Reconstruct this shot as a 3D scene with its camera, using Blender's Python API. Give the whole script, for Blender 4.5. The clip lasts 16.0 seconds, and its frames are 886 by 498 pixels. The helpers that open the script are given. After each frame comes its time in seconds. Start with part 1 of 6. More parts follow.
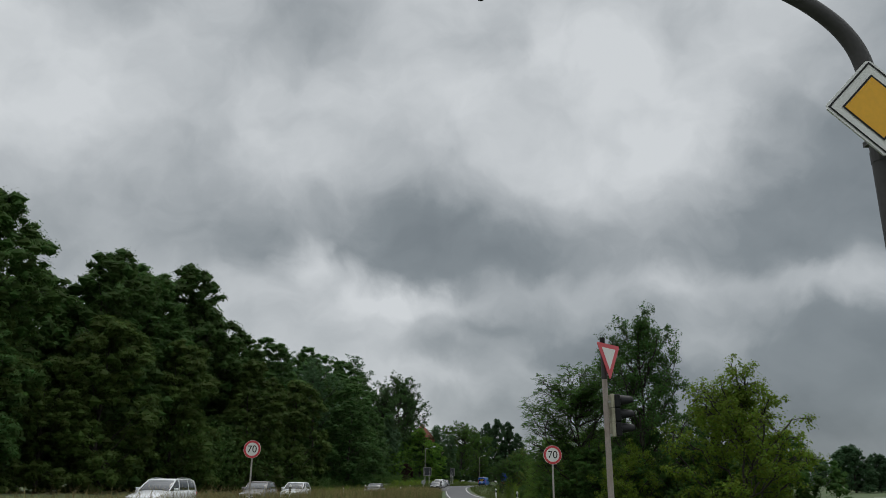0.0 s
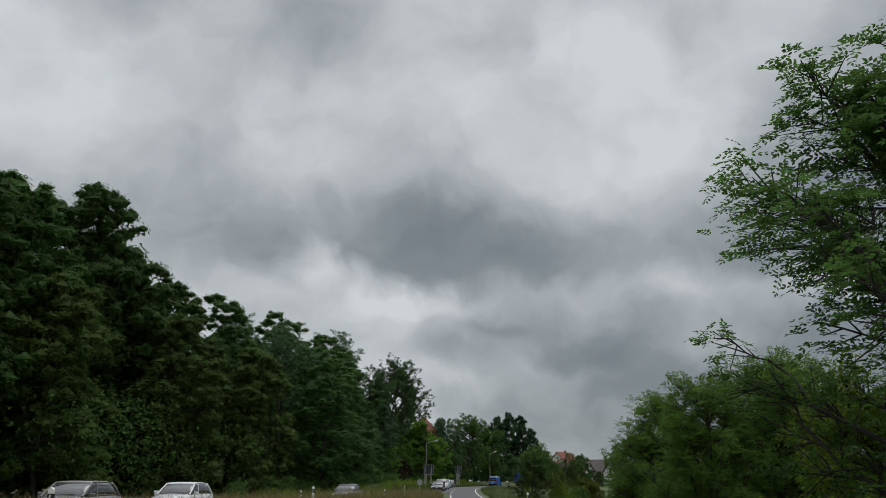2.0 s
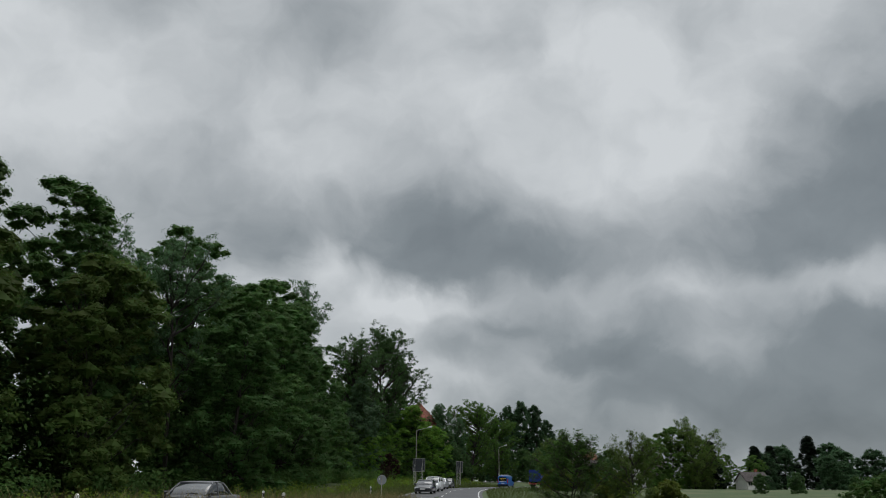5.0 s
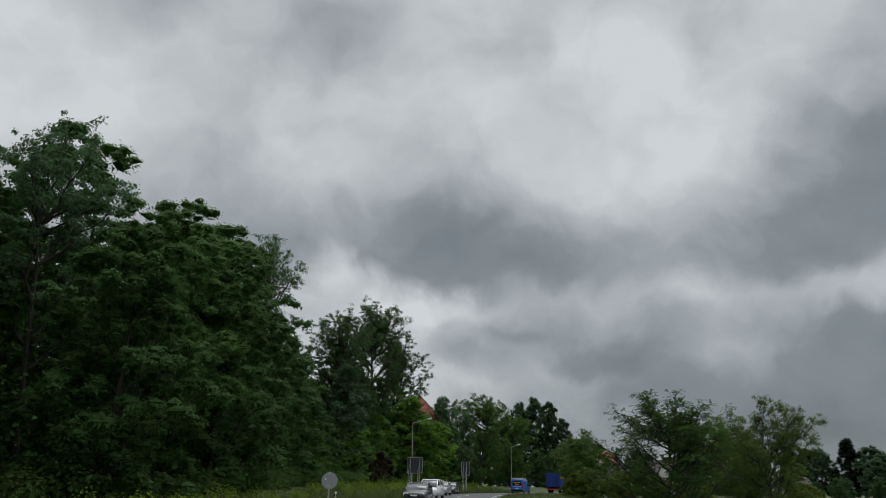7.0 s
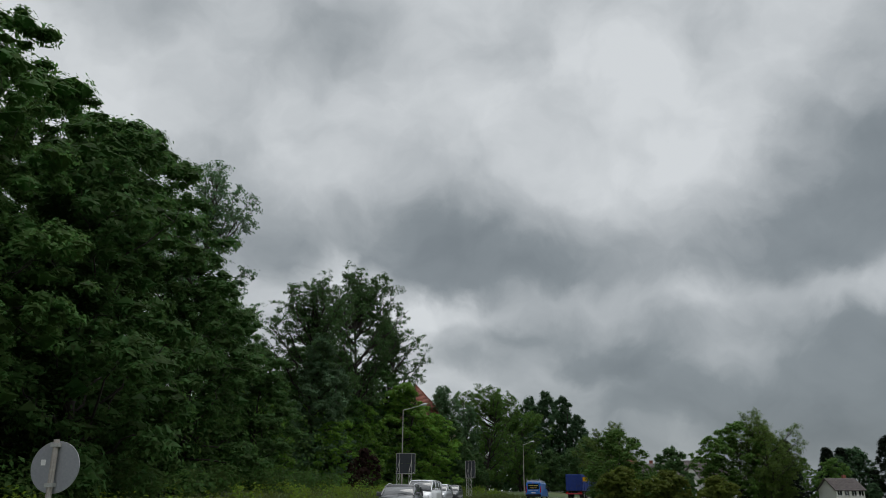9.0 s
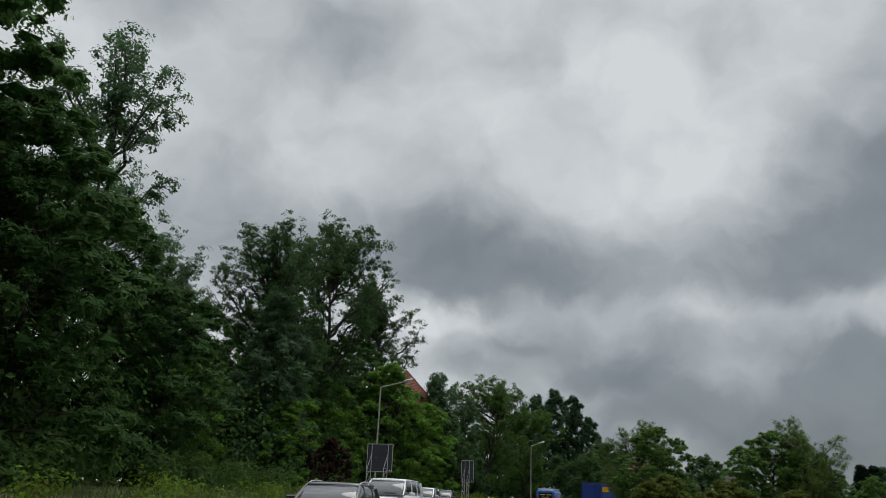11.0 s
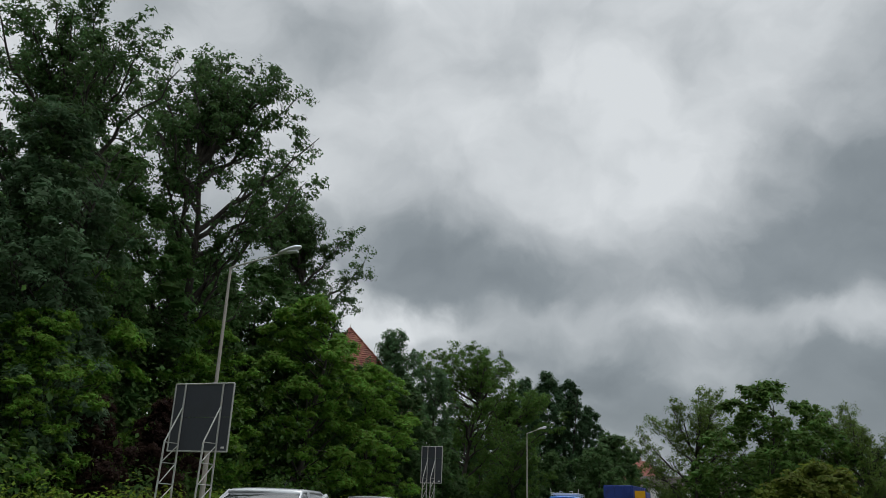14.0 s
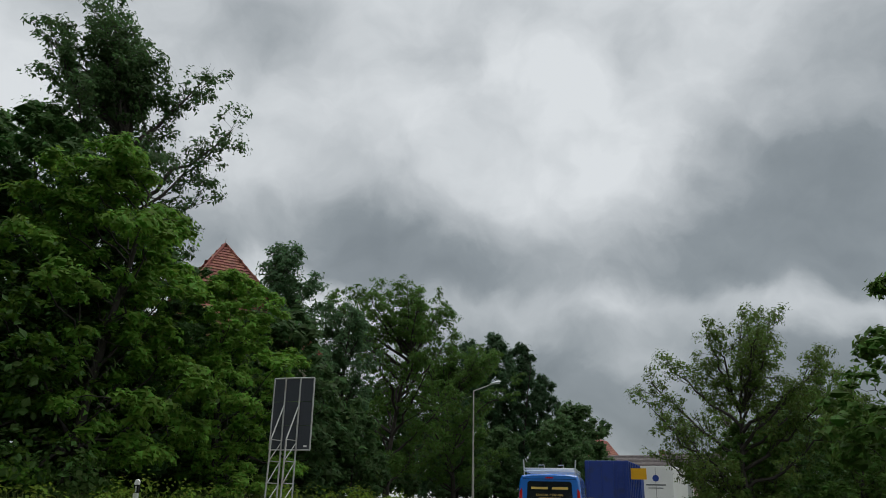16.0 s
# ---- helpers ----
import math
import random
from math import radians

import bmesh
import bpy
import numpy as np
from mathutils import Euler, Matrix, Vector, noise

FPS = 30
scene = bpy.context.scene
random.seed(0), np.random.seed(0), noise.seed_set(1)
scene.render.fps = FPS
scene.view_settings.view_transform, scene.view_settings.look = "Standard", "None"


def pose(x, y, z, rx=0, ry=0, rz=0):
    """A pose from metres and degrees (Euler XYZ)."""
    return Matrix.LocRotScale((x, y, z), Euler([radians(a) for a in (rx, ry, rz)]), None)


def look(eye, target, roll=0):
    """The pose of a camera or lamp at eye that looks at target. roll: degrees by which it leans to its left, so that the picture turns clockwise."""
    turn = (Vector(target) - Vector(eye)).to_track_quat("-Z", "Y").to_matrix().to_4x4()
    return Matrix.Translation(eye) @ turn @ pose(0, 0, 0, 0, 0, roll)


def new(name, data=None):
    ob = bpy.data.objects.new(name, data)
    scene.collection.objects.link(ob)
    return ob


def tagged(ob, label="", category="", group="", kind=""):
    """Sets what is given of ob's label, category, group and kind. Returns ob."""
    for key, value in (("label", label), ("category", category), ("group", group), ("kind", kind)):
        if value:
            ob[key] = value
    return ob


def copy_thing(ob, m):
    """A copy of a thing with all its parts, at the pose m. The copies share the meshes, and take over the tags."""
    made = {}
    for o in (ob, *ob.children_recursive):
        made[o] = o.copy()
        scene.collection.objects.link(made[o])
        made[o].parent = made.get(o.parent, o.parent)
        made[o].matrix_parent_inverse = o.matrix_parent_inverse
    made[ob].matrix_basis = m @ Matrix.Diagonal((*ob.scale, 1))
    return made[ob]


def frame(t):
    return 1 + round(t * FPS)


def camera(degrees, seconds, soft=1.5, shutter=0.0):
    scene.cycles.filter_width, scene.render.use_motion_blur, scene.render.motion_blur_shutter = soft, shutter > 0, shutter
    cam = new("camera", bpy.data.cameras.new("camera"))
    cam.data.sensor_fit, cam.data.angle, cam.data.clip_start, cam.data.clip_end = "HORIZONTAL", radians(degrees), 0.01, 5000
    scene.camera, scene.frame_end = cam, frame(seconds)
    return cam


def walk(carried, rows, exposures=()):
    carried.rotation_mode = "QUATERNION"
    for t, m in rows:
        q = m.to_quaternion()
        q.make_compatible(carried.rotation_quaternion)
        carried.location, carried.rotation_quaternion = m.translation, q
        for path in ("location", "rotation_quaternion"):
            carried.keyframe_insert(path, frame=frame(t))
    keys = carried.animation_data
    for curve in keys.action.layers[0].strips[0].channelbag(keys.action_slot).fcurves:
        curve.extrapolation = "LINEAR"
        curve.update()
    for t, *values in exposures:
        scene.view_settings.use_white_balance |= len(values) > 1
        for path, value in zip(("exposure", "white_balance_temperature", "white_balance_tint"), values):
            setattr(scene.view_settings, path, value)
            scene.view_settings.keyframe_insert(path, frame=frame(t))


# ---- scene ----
# The camera: seconds, x, y, z, yaw, pitch, roll.
cam = camera(59.6, 16.0, soft=0.9)
ROWS = [
    (0.0, -0.00, 0.00, 1.31, -0.15, 16.96, -0.21),
    (0.5, 0.08, 7.71, 1.34, 0.01, 16.97, 0.35),
    (1.0, 0.16, 15.21, 1.34, 0.02, 17.07, 0.08),
    (1.5, 0.30, 22.58, 1.36, 0.22, 17.10, -0.12),
    (2.0, 0.53, 29.64, 1.37, 0.33, 16.99, -0.13),
    (2.5, 0.88, 36.42, 1.37, 0.45, 16.84, -0.22),
    (3.0, 1.24, 42.93, 1.36, 0.59, 16.94, -0.23),
    (3.5, 1.55, 49.17, 1.35, 0.69, 16.97, -0.28),
    (4.0, 1.85, 55.22, 1.35, 0.69, 16.90, -0.38),
    (6.5, 2.65, 83.08, 1.34, 1.38, 17.31, -0.64),
    (7.0, 2.62, 88.78, 1.37, 1.43, 17.36, -0.73),
    (7.5, 2.59, 94.31, 1.39, 1.51, 17.48, -0.51),
    (8.0, 2.53, 99.73, 1.40, 1.62, 17.55, -0.42),
    (8.5, 2.50, 105.10, 1.39, 1.65, 17.67, -0.34),
    (9.0, 2.50, 110.39, 1.38, 1.68, 17.73, -0.34),
    (11.5, 2.62, 135.18, 1.62, 1.36, 18.19, -2.62),
    (12.0, 2.67, 140.44, 1.70, 1.21, 18.15, -2.39),
    (12.5, 2.78, 145.83, 1.79, 1.10, 18.23, -2.38),
    (13.0, 2.93, 151.31, 1.87, 0.78, 18.28, -2.43),
    (13.5, 3.13, 156.91, 1.94, 0.34, 18.35, -2.49),
    (14.0, 3.36, 162.59, 2.04, -0.35, 18.74, -1.91),
    (14.5, 3.69, 168.10, 2.13, -1.19, 18.61, -1.54),
    (15.0, 4.26, 173.73, 2.20, -2.27, 18.35, -1.25),
    (15.5, 4.81, 179.47, 2.24, -3.28, 18.20, -0.99),
    (16.0, 5.42, 184.99, 2.29, -4.55, 17.95, -1.16),
]
walk(cam, [(t, pose(x, y, z, 90 + pitch, roll, yaw)) for t, x, y, z, yaw, pitch, roll in ROWS],
     [(0.0, -0.06), (7.5, -0.05), (9.0, 0.0), (13.0, 0.02), (14.5, 0.13), (16.0, 0.14)])

# ---- world ----
# Overcast daylight: a grey cloud deck over a Nishita sky, and one wide, weak sun behind the clouds.
SUN_EL, SUN_AZ = radians(70), radians(40)
world = bpy.data.worlds.new("overcast_sky")
scene.world = world
world.use_nodes = True
wn, wl = world.node_tree.nodes, world.node_tree.links
wn.clear()


def wnode(kind, **values):
    n = wn.new(kind)
    for key, value in values.items():
        if key == "op":
            n.operation = value
        else:
            n.inputs[int(key[1:])].default_value = value
    return n


sky = wn.new("ShaderNodeTexSky")
sky.sky_type, sky.sun_disc, sky.sun_elevation, sky.sun_rotation = "NISHITA", False, SUN_EL, SUN_AZ
coord = wn.new("ShaderNodeTexCoord")
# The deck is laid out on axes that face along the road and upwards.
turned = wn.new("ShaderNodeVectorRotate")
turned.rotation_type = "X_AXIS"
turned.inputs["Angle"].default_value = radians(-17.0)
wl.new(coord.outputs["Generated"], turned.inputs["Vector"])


def cloud_noise(scale, detail, rough, source):
    n = wn.new("ShaderNodeTexNoise")
    n.inputs["Scale"].default_value, n.inputs["Detail"].default_value, n.inputs["Roughness"].default_value = scale, detail, rough
    wl.new(source, n.inputs["Vector"])
    return n


def stray(source, scale, detail, amount):
    """Moves a direction by a noise, so that the outlines of the cloud masses billow."""
    n = cloud_noise(scale, detail, 0.55, source)
    centred = wnode("ShaderNodeVectorMath", op="SUBTRACT", i1=(0.5, 0.5, 0.5))
    wl.new(n.outputs["Color"], centred.inputs[0])
    scaled = wnode("ShaderNodeVectorMath", op="MULTIPLY", i1=amount)
    wl.new(centred.outputs[0], scaled.inputs[0])
    moved = wnode("ShaderNodeVectorMath", op="ADD")
    wl.new(source, moved.inputs[0])
    wl.new(scaled.outputs[0], moved.inputs[1])
    return moved.outputs[0]


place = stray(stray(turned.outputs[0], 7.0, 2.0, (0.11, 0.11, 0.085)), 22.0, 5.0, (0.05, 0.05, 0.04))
# Cloud masses: x, z of the base line's middle, half width, height above and below it, darkness.
CLOUDS = [
    (-0.035, -0.02, 0.22, 0.17, 0.055, 0.40), (-0.03, -0.015, 0.14, 0.08, 0.05, 0.17), (0.19, -0.005, 0.19, 0.11, 0.045, 0.28), (0.48, 0.015, 0.27, 0.16, 0.06, 0.46),
    (0.53, 0.15, 0.20, 0.22, 0.15, 0.38), (-0.37, 0.02, 0.27, 0.13, 0.10, 0.24), (-0.24, 0.0, 0.12, 0.09, 0.07, 0.12), (-0.18, 0.26, 0.14, 0.09, 0.08, 0.16),
    (-0.37, 0.30, 0.10, 0.05, 0.045, 0.22), (0.075, -0.09, 0.11, 0.045, 0.03, 0.17), (0.18, -0.13, 0.10, 0.04, 0.025, 0.25), (0.36, -0.18, 0.22, 0.075, 0.045, 0.26),
    (0.50, -0.10, 0.16, 0.07, 0.06, 0.26), (0.33, -0.235, 0.42, 0.065, 0.08, 0.20), (0.0, -0.13, 0.12, 0.035, 0.03, 0.15), (0.36, -0.12, 0.55, 0.13, 0.30, 0.33)]
# Thin and bright places: x, z, half width, half height, brightness.
GAPS = [
    (-0.175, -0.015, 0.045, 0.045, 0.42), (-0.115, -0.035, 0.045, 0.040, 0.30), (0.20, 0.15, 0.16, 0.15, 0.12), (0.35, 0.22, 0.06, 0.10, 0.12), (0.50, -0.04, 0.15, 0.032, 0.17),
    (0.27, -0.055, 0.065, 0.035, 0.16), (-0.02, -0.072, 0.16, 0.024, 0.18), (0.0, -0.165, 0.09, 0.035, 0.12), (-0.46, 0.16, 0.17, 0.06, 0.10), (-0.20, 0.10, 0.09, 0.09, 0.08),
    (0.34, -0.115, 0.13, 0.04, 0.08), (-0.50, 0.24, 0.14, 0.10, 0.10), (0.25, -0.2, 0.07, 0.025, 0.10)]


def mass(x, z, wide, above, below, amount):
    off = wnode("ShaderNodeVectorMath", op="SUBTRACT", i1=(x, 0, z))
    wl.new(place, off.inputs[0])
    up = wnode("ShaderNodeVectorMath", op="MULTIPLY", i1=(1 / wide, 0, 1 / above))
    down = wnode("ShaderNodeVectorMath", op="MULTIPLY", i1=(1 / wide, 0, -1 / below))
    taller = wnode("ShaderNodeVectorMath", op="MAXIMUM")
    for n in (up, down):
        wl.new(off.outputs[0], n.inputs[0])
    wl.new(up.outputs[0], taller.inputs[0])
    wl.new(down.outputs[0], taller.inputs[1])
    far = wnode("ShaderNodeVectorMath", op="LENGTH")
    wl.new(taller.outputs[0], far.inputs[0])
    fade = wn.new("ShaderNodeMapRange")
    fade.interpolation_type = "SMOOTHSTEP"
    for k, v in zip(("From Min", "From Max", "To Min", "To Max"), (0.1, 1.15, amount, 0.0)):
        fade.inputs[k].default_value = v
    wl.new(far.outputs["Value"], fade.inputs["Value"])
    return fade.outputs["Result"]


total = None
for row in CLOUDS + [(x, z, w, h, h, -a) for x, z, w, h, a in GAPS]:
    got = mass(*row)
    if total is None:
        total = got
    else:
        add = wnode("ShaderNodeMath", op="ADD")
        wl.new(total, add.inputs[0])
        wl.new(got, add.inputs[1])
        total = add.outputs[0]
wisp_at = wnode("ShaderNodeVectorMath", op="MULTIPLY", i1=(1.0, 1.0, 1.35))
wl.new(place, wisp_at.inputs[0])
wisp = cloud_noise(6.0, 6.0, 0.5, wisp_at.outputs[0])
streak = wn.new("ShaderNodeMapRange")
for k, v in zip(("From Min", "From Max", "To Min", "To Max"), (0.3, 0.7, 0.0, 0.31)):
    streak.inputs[k].default_value = v
wl.new(wisp.outputs["Fac"], streak.inputs["Value"])
grey = wnode("ShaderNodeMath", op="ADD")
wl.new(total, grey.inputs[0])
wl.new(streak.outputs["Result"], grey.inputs[1])
deck = wn.new("ShaderNodeValToRGB")
deck.color_ramp.elements[0].position, deck.color_ramp.elements[0].color = 0.0, (0.646, 0.675, 0.694, 1)
deck.color_ramp.elements[1].position, deck.color_ramp.elements[1].color = 1.0, (0.122, 0.145, 0.160, 1)
for p, c in ((0.25, (0.458, 0.488, 0.508)), (0.6, (0.230, 0.260, 0.279))):
    deck.color_ramp.elements.new(p).color = (*c, 1)
wl.new(grey.outputs[0], deck.inputs["Fac"])
thin = wn.new("ShaderNodeMix")
thin.data_type = "RGBA"
thin.inputs[0].default_value = 0.96
dim = wnode("ShaderNodeVectorMath", op="SCALE")
dim.inputs["Scale"].default_value = 0.1
wl.new(sky.outputs[0], dim.inputs[0])
wl.new(dim.outputs[0], thin.inputs[6])
wl.new(deck.outputs[0], thin.inputs[7])
# An overcast sky grows brighter towards the zenith.
parts = wn.new("ShaderNodeSeparateXYZ")
wl.new(coord.outputs["Generated"], parts.inputs[0])
zenith = wn.new("ShaderNodeMapRange")
zenith.interpolation_type = "SMOOTHSTEP"
for k, v in zip(("From Min", "From Max", "To Min", "To Max"), (0.55, 1.0, 1.0, 2.8)):
    zenith.inputs[k].default_value = v
wl.new(parts.outputs["Z"], zenith.inputs["Value"])
back = wn.new("ShaderNodeBackground")
wl.new(zenith.outputs["Result"], back.inputs["Strength"])
wl.new(thin.outputs[2], back.inputs["Color"])
wl.new(back.outputs[0], wn.new("ShaderNodeOutputWorld").inputs["Surface"])

sun = new("sun", bpy.data.lights.new("sun", "SUN"))
sun.data.energy, sun.data.angle, sun.data.color = 0.9, radians(40), (1.0, 0.97, 0.93)
sun.matrix_world = look((0, 0, 0), (-math.cos(SUN_EL) * math.sin(SUN_AZ), -math.cos(SUN_EL) * math.cos(SUN_AZ), -math.sin(SUN_EL)))


# ---- materials ----
def material(name, colour, rough=0.6, metal=0.0, vary=0.25, scale=3.0, fine=40.0, bump=0.0, island=0.0, per_object=0.0, glow=0.0, through_light=0.0, dirt=None, coat=0.0):
    """A surface with two scales of variation, an optional second colour for dirt, and relief."""
    m = bpy.data.materials.new(name)
    m.use_nodes = True
    n, l = m.node_tree.nodes, m.node_tree.links
    b = n["Principled BSDF"]
    tc = n.new("ShaderNodeTexCoord")
    big, small = n.new("ShaderNodeTexNoise"), n.new("ShaderNodeTexNoise")
    big.inputs["Scale"].default_value, small.inputs["Scale"].default_value = scale, fine
    big.inputs["Detail"].default_value = small.inputs["Detail"].default_value = 4.0
    for t in (big, small):
        l.new(tc.outputs["Object"], t.inputs["Vector"])
    hsv = n.new("ShaderNodeHueSaturation")
    hsv.inputs["Color"].default_value = (*colour, 1)
    s1 = n.new("ShaderNodeMath")
    s1.operation = "ADD"
    l.new(big.outputs["Fac"], s1.inputs[0])
    l.new(small.outputs["Fac"], s1.inputs[1])
    r = n.new("ShaderNodeMapRange")
    for k, v in zip(("From Min", "From Max", "To Min", "To Max"), (0.6, 1.4, 1 - vary, 1 + vary)):
        r.inputs[k].default_value = v
    l.new(s1.outputs[0], r.inputs["Value"])
    value = r.outputs["Result"]
    hue = None
    for amount, output in ((island, "Random Per Island"), (per_object, "Random")):
        if amount:
            g = n.new("ShaderNodeNewGeometry" if output != "Random" else "ShaderNodeObjectInfo")
            q = n.new("ShaderNodeMapRange")
            q.inputs["To Min"].default_value, q.inputs["To Max"].default_value = 1 - amount, 1 + amount
            l.new(g.outputs[output], q.inputs["Value"])
            x = n.new("ShaderNodeMath")
            x.operation = "MULTIPLY"
            l.new(value, x.inputs[0])
            l.new(q.outputs["Result"], x.inputs[1])
            value = x.outputs[0]
            h = n.new("ShaderNodeMapRange")
            h.inputs["To Min"].default_value, h.inputs["To Max"].default_value = 0.5 - amount * 0.11, 0.5 + amount * 0.05
            l.new(g.outputs[output], h.inputs["Value"])
            if hue is None:
                hue = h.outputs["Result"]
                l.new(hue, hsv.inputs["Hue"])
    l.new(value, hsv.inputs["Value"])
    out = hsv.outputs["Color"]
    if dirt:
        mix = n.new("ShaderNodeMix")
        mix.data_type = "RGBA"
        fac = n.new("ShaderNodeMapRange")
        for k, v in zip(("From Min", "From Max", "To Min", "To Max"), (0.52, 0.68, 0.0, 0.8)):
            fac.inputs[k].default_value = v
        l.new(big.outputs["Fac"], fac.inputs["Value"])
        l.new(fac.outputs["Result"], mix.inputs[0])
        l.new(out, mix.inputs[6])
        mix.inputs[7].default_value = (*dirt, 1)
        out = mix.outputs[2]
    l.new(out, b.inputs["Base Color"])
    b.inputs["Roughness"].default_value, b.inputs["Metallic"].default_value = rough, metal
    b.inputs["Coat Weight"].default_value = coat
    b.inputs["Coat Roughness"].default_value = 0.08
    if glow:
        b.inputs["Emission Color"].default_value, b.inputs["Emission Strength"].default_value = (*colour, 1), glow
    if bump:
        k = n.new("ShaderNodeBump")
        k.inputs["Strength"].default_value, k.inputs["Distance"].default_value = 0.6, bump
        l.new(small.outputs["Fac"], k.inputs["Height"])
        l.new(k.outputs[0], b.inputs["Normal"])
    if through_light:
        b.inputs["Specular IOR Level"].default_value = 0.08
        tr = n.new("ShaderNodeBsdfTranslucent")
        l.new(out, tr.inputs["Color"])
        ms = n.new("ShaderNodeMixShader")
        ms.inputs[0].default_value = through_light
        l.new(b.outputs[0], ms.inputs[1])
        l.new(tr.outputs[0], ms.inputs[2])
        l.new(ms.outputs[0], n["Material Output"].inputs["Surface"])
    return m


def leaf(name, colour, rough=0.58):
    return material(name, colour, rough, vary=0.3, scale=0.35, fine=1.6, island=0.26, per_object=0.13, through_light=0.55)


LEAF_DARK = leaf("leaf_forest", (0.058, 0.114, 0.030))
LEAF_EDGE = leaf("leaf_wood_edge", (0.065, 0.138, 0.040))
LEAF_OAK = leaf("leaf_oak", (0.062, 0.122, 0.042))
LEAF_MAPLE = leaf("leaf_maple", (0.127, 0.265, 0.038))
LEAF_WOOD = leaf("leaf_wood", (0.072, 0.150, 0.042))
LEAF_OLIVE = leaf("leaf_olive", (0.066, 0.108, 0.026))
LEAF_BRIGHT = leaf("leaf_young", (0.125, 0.200, 0.025))
LEAF_LOCUST = leaf("leaf_locust", (0.080, 0.160, 0.034))
LEAF_FEATHER = leaf("leaf_feathery", (0.060, 0.124, 0.030))
LEAF_YOUNG_ASH = leaf("leaf_young_ash", (0.098, 0.182, 0.036))
LEAF_SPARSE = leaf("leaf_sparse", (0.081, 0.132, 0.030))
LEAF_BIRCH = leaf("leaf_birch", (0.058, 0.124, 0.033))
LEAF_POPLAR = leaf("leaf_poplar", (0.050, 0.102, 0.046))
LEAF_YELLOW = leaf("leaf_yellowing", (0.098, 0.132, 0.022))
LEAF_BROWN = leaf("leaf_copper", (0.045, 0.026, 0.02))
LEAF_GREY = leaf("leaf_grey_green", (0.080, 0.155, 0.070))
LEAF_SILVER = leaf("leaf_silver_green", (0.085, 0.149, 0.077))
NEEDLE = leaf("needles", (0.014, 0.026, 0.014))
BARK = material("bark", (0.036, 0.030, 0.025), 0.9, vary=0.4, scale=2.0, fine=18.0, bump=0.03)
GRASS = material("meadow", (0.048, 0.078, 0.020), 0.9, vary=0.35, scale=0.12, fine=2.5, bump=0.05, dirt=(0.12, 0.105, 0.05))
BLADE = material("grass_blade", (0.085, 0.115, 0.035), 0.7, vary=0.3, scale=0.2, fine=3.0, island=0.35, through_light=0.3)
STRAW = material("dry_grass", (0.20, 0.17, 0.075), 0.8, vary=0.3, scale=0.3, fine=3.0, island=0.3, through_light=0.25)
ASPHALT = material("asphalt", (0.085, 0.086, 0.090), 0.85, vary=0.25, scale=0.25, fine=60.0, bump=0.004, dirt=(0.11, 0.108, 0.105))
PAINT = material("road_paint", (0.62, 0.62, 0.60), 0.7, vary=0.2, scale=1.5, fine=40.0, dirt=(0.3, 0.3, 0.29))
ZINC = material("galvanised_steel", (0.42, 0.42, 0.40), 0.55, 0.4, vary=0.2, scale=2.0, fine=30.0, dirt=(0.33, 0.29, 0.25))
ZINC_OLD = material("weathered_mast", (0.36, 0.33, 0.30), 0.7, 0.2, vary=0.25, scale=1.5, fine=25.0, dirt=(0.28, 0.24, 0.2))
MAST = material("dark_mast_paint", (0.045, 0.043, 0.042), 0.6, 0.1, vary=0.25, scale=2.0, fine=25.0)
SIGN_BACK = material("sign_back", (0.052, 0.057, 0.070), 0.55, 0.2, vary=0.12, scale=1.0, fine=15.0, dirt=(0.045, 0.048, 0.055))
DISC_BACK = material("disc_back", (0.30, 0.31, 0.33), 0.5, 0.4, vary=0.12, scale=3.0, fine=30.0)
SIGN_WHITE = material("sign_white", (0.72, 0.72, 0.70), 0.35, vary=0.06, scale=3.0, fine=30.0)
SIGN_RED = material("sign_red", (0.55, 0.045, 0.06), 0.35, vary=0.08, scale=3.0, fine=30.0)
SIGN_YELLOW = material("sign_yellow", (0.78, 0.40, 0.01), 0.35, vary=0.08, scale=3.0, fine=30.0)
BLACK = material("matt_black", (0.010, 0.010, 0.011), 0.5, vary=0.15)
BLACK.node_tree.nodes["Principled BSDF"].inputs["Specular IOR Level"].default_value = 0.22
MAST_WARM = material("weathered_mast_paint", (0.30, 0.255, 0.225), 0.6, vary=0.22, scale=1.4, fine=30, dirt=(0.20, 0.15, 0.12))
BOARD_CREAM = material("weathered_cream_board", (0.36, 0.34, 0.25), 0.7, vary=0.2, scale=3.0, fine=30.0, dirt=(0.22, 0.2, 0.14))
RUBBER = material("tyre_rubber", (0.018, 0.018, 0.018), 0.85, vary=0.2)
GLASS_DARK = material("tinted_glass", (0.012, 0.015, 0.018), 0.05, vary=0.05, coat=1.0)
CAR_WHITE = material("white_car_paint", (0.72, 0.73, 0.74), 0.3, vary=0.05, coat=1.0)
CAR_DARK = material("anthracite_car_paint", (0.045, 0.047, 0.052), 0.3, 0.3, vary=0.06, coat=1.0)
CAR_BROWN = material("grey_brown_car_paint", (0.15, 0.135, 0.125), 0.3, 0.4, vary=0.06, coat=1.0)
CAR_SILVER = material("silver_car_paint", (0.42, 0.44, 0.46), 0.3, 0.5, vary=0.05, coat=1.0)
VAN_BLUE = material("blue_van_paint", (0.010, 0.145, 0.52), 0.3, vary=0.05, coat=1.0)
BOX_BLUE = material("blue_container_paint", (0.012, 0.040, 0.23), 0.5, vary=0.2, scale=1.5, fine=20.0, dirt=(0.02, 0.035, 0.13))
GOLD = material("gold_lettering", (0.66, 0.47, 0.10), 0.5, vary=0.05)
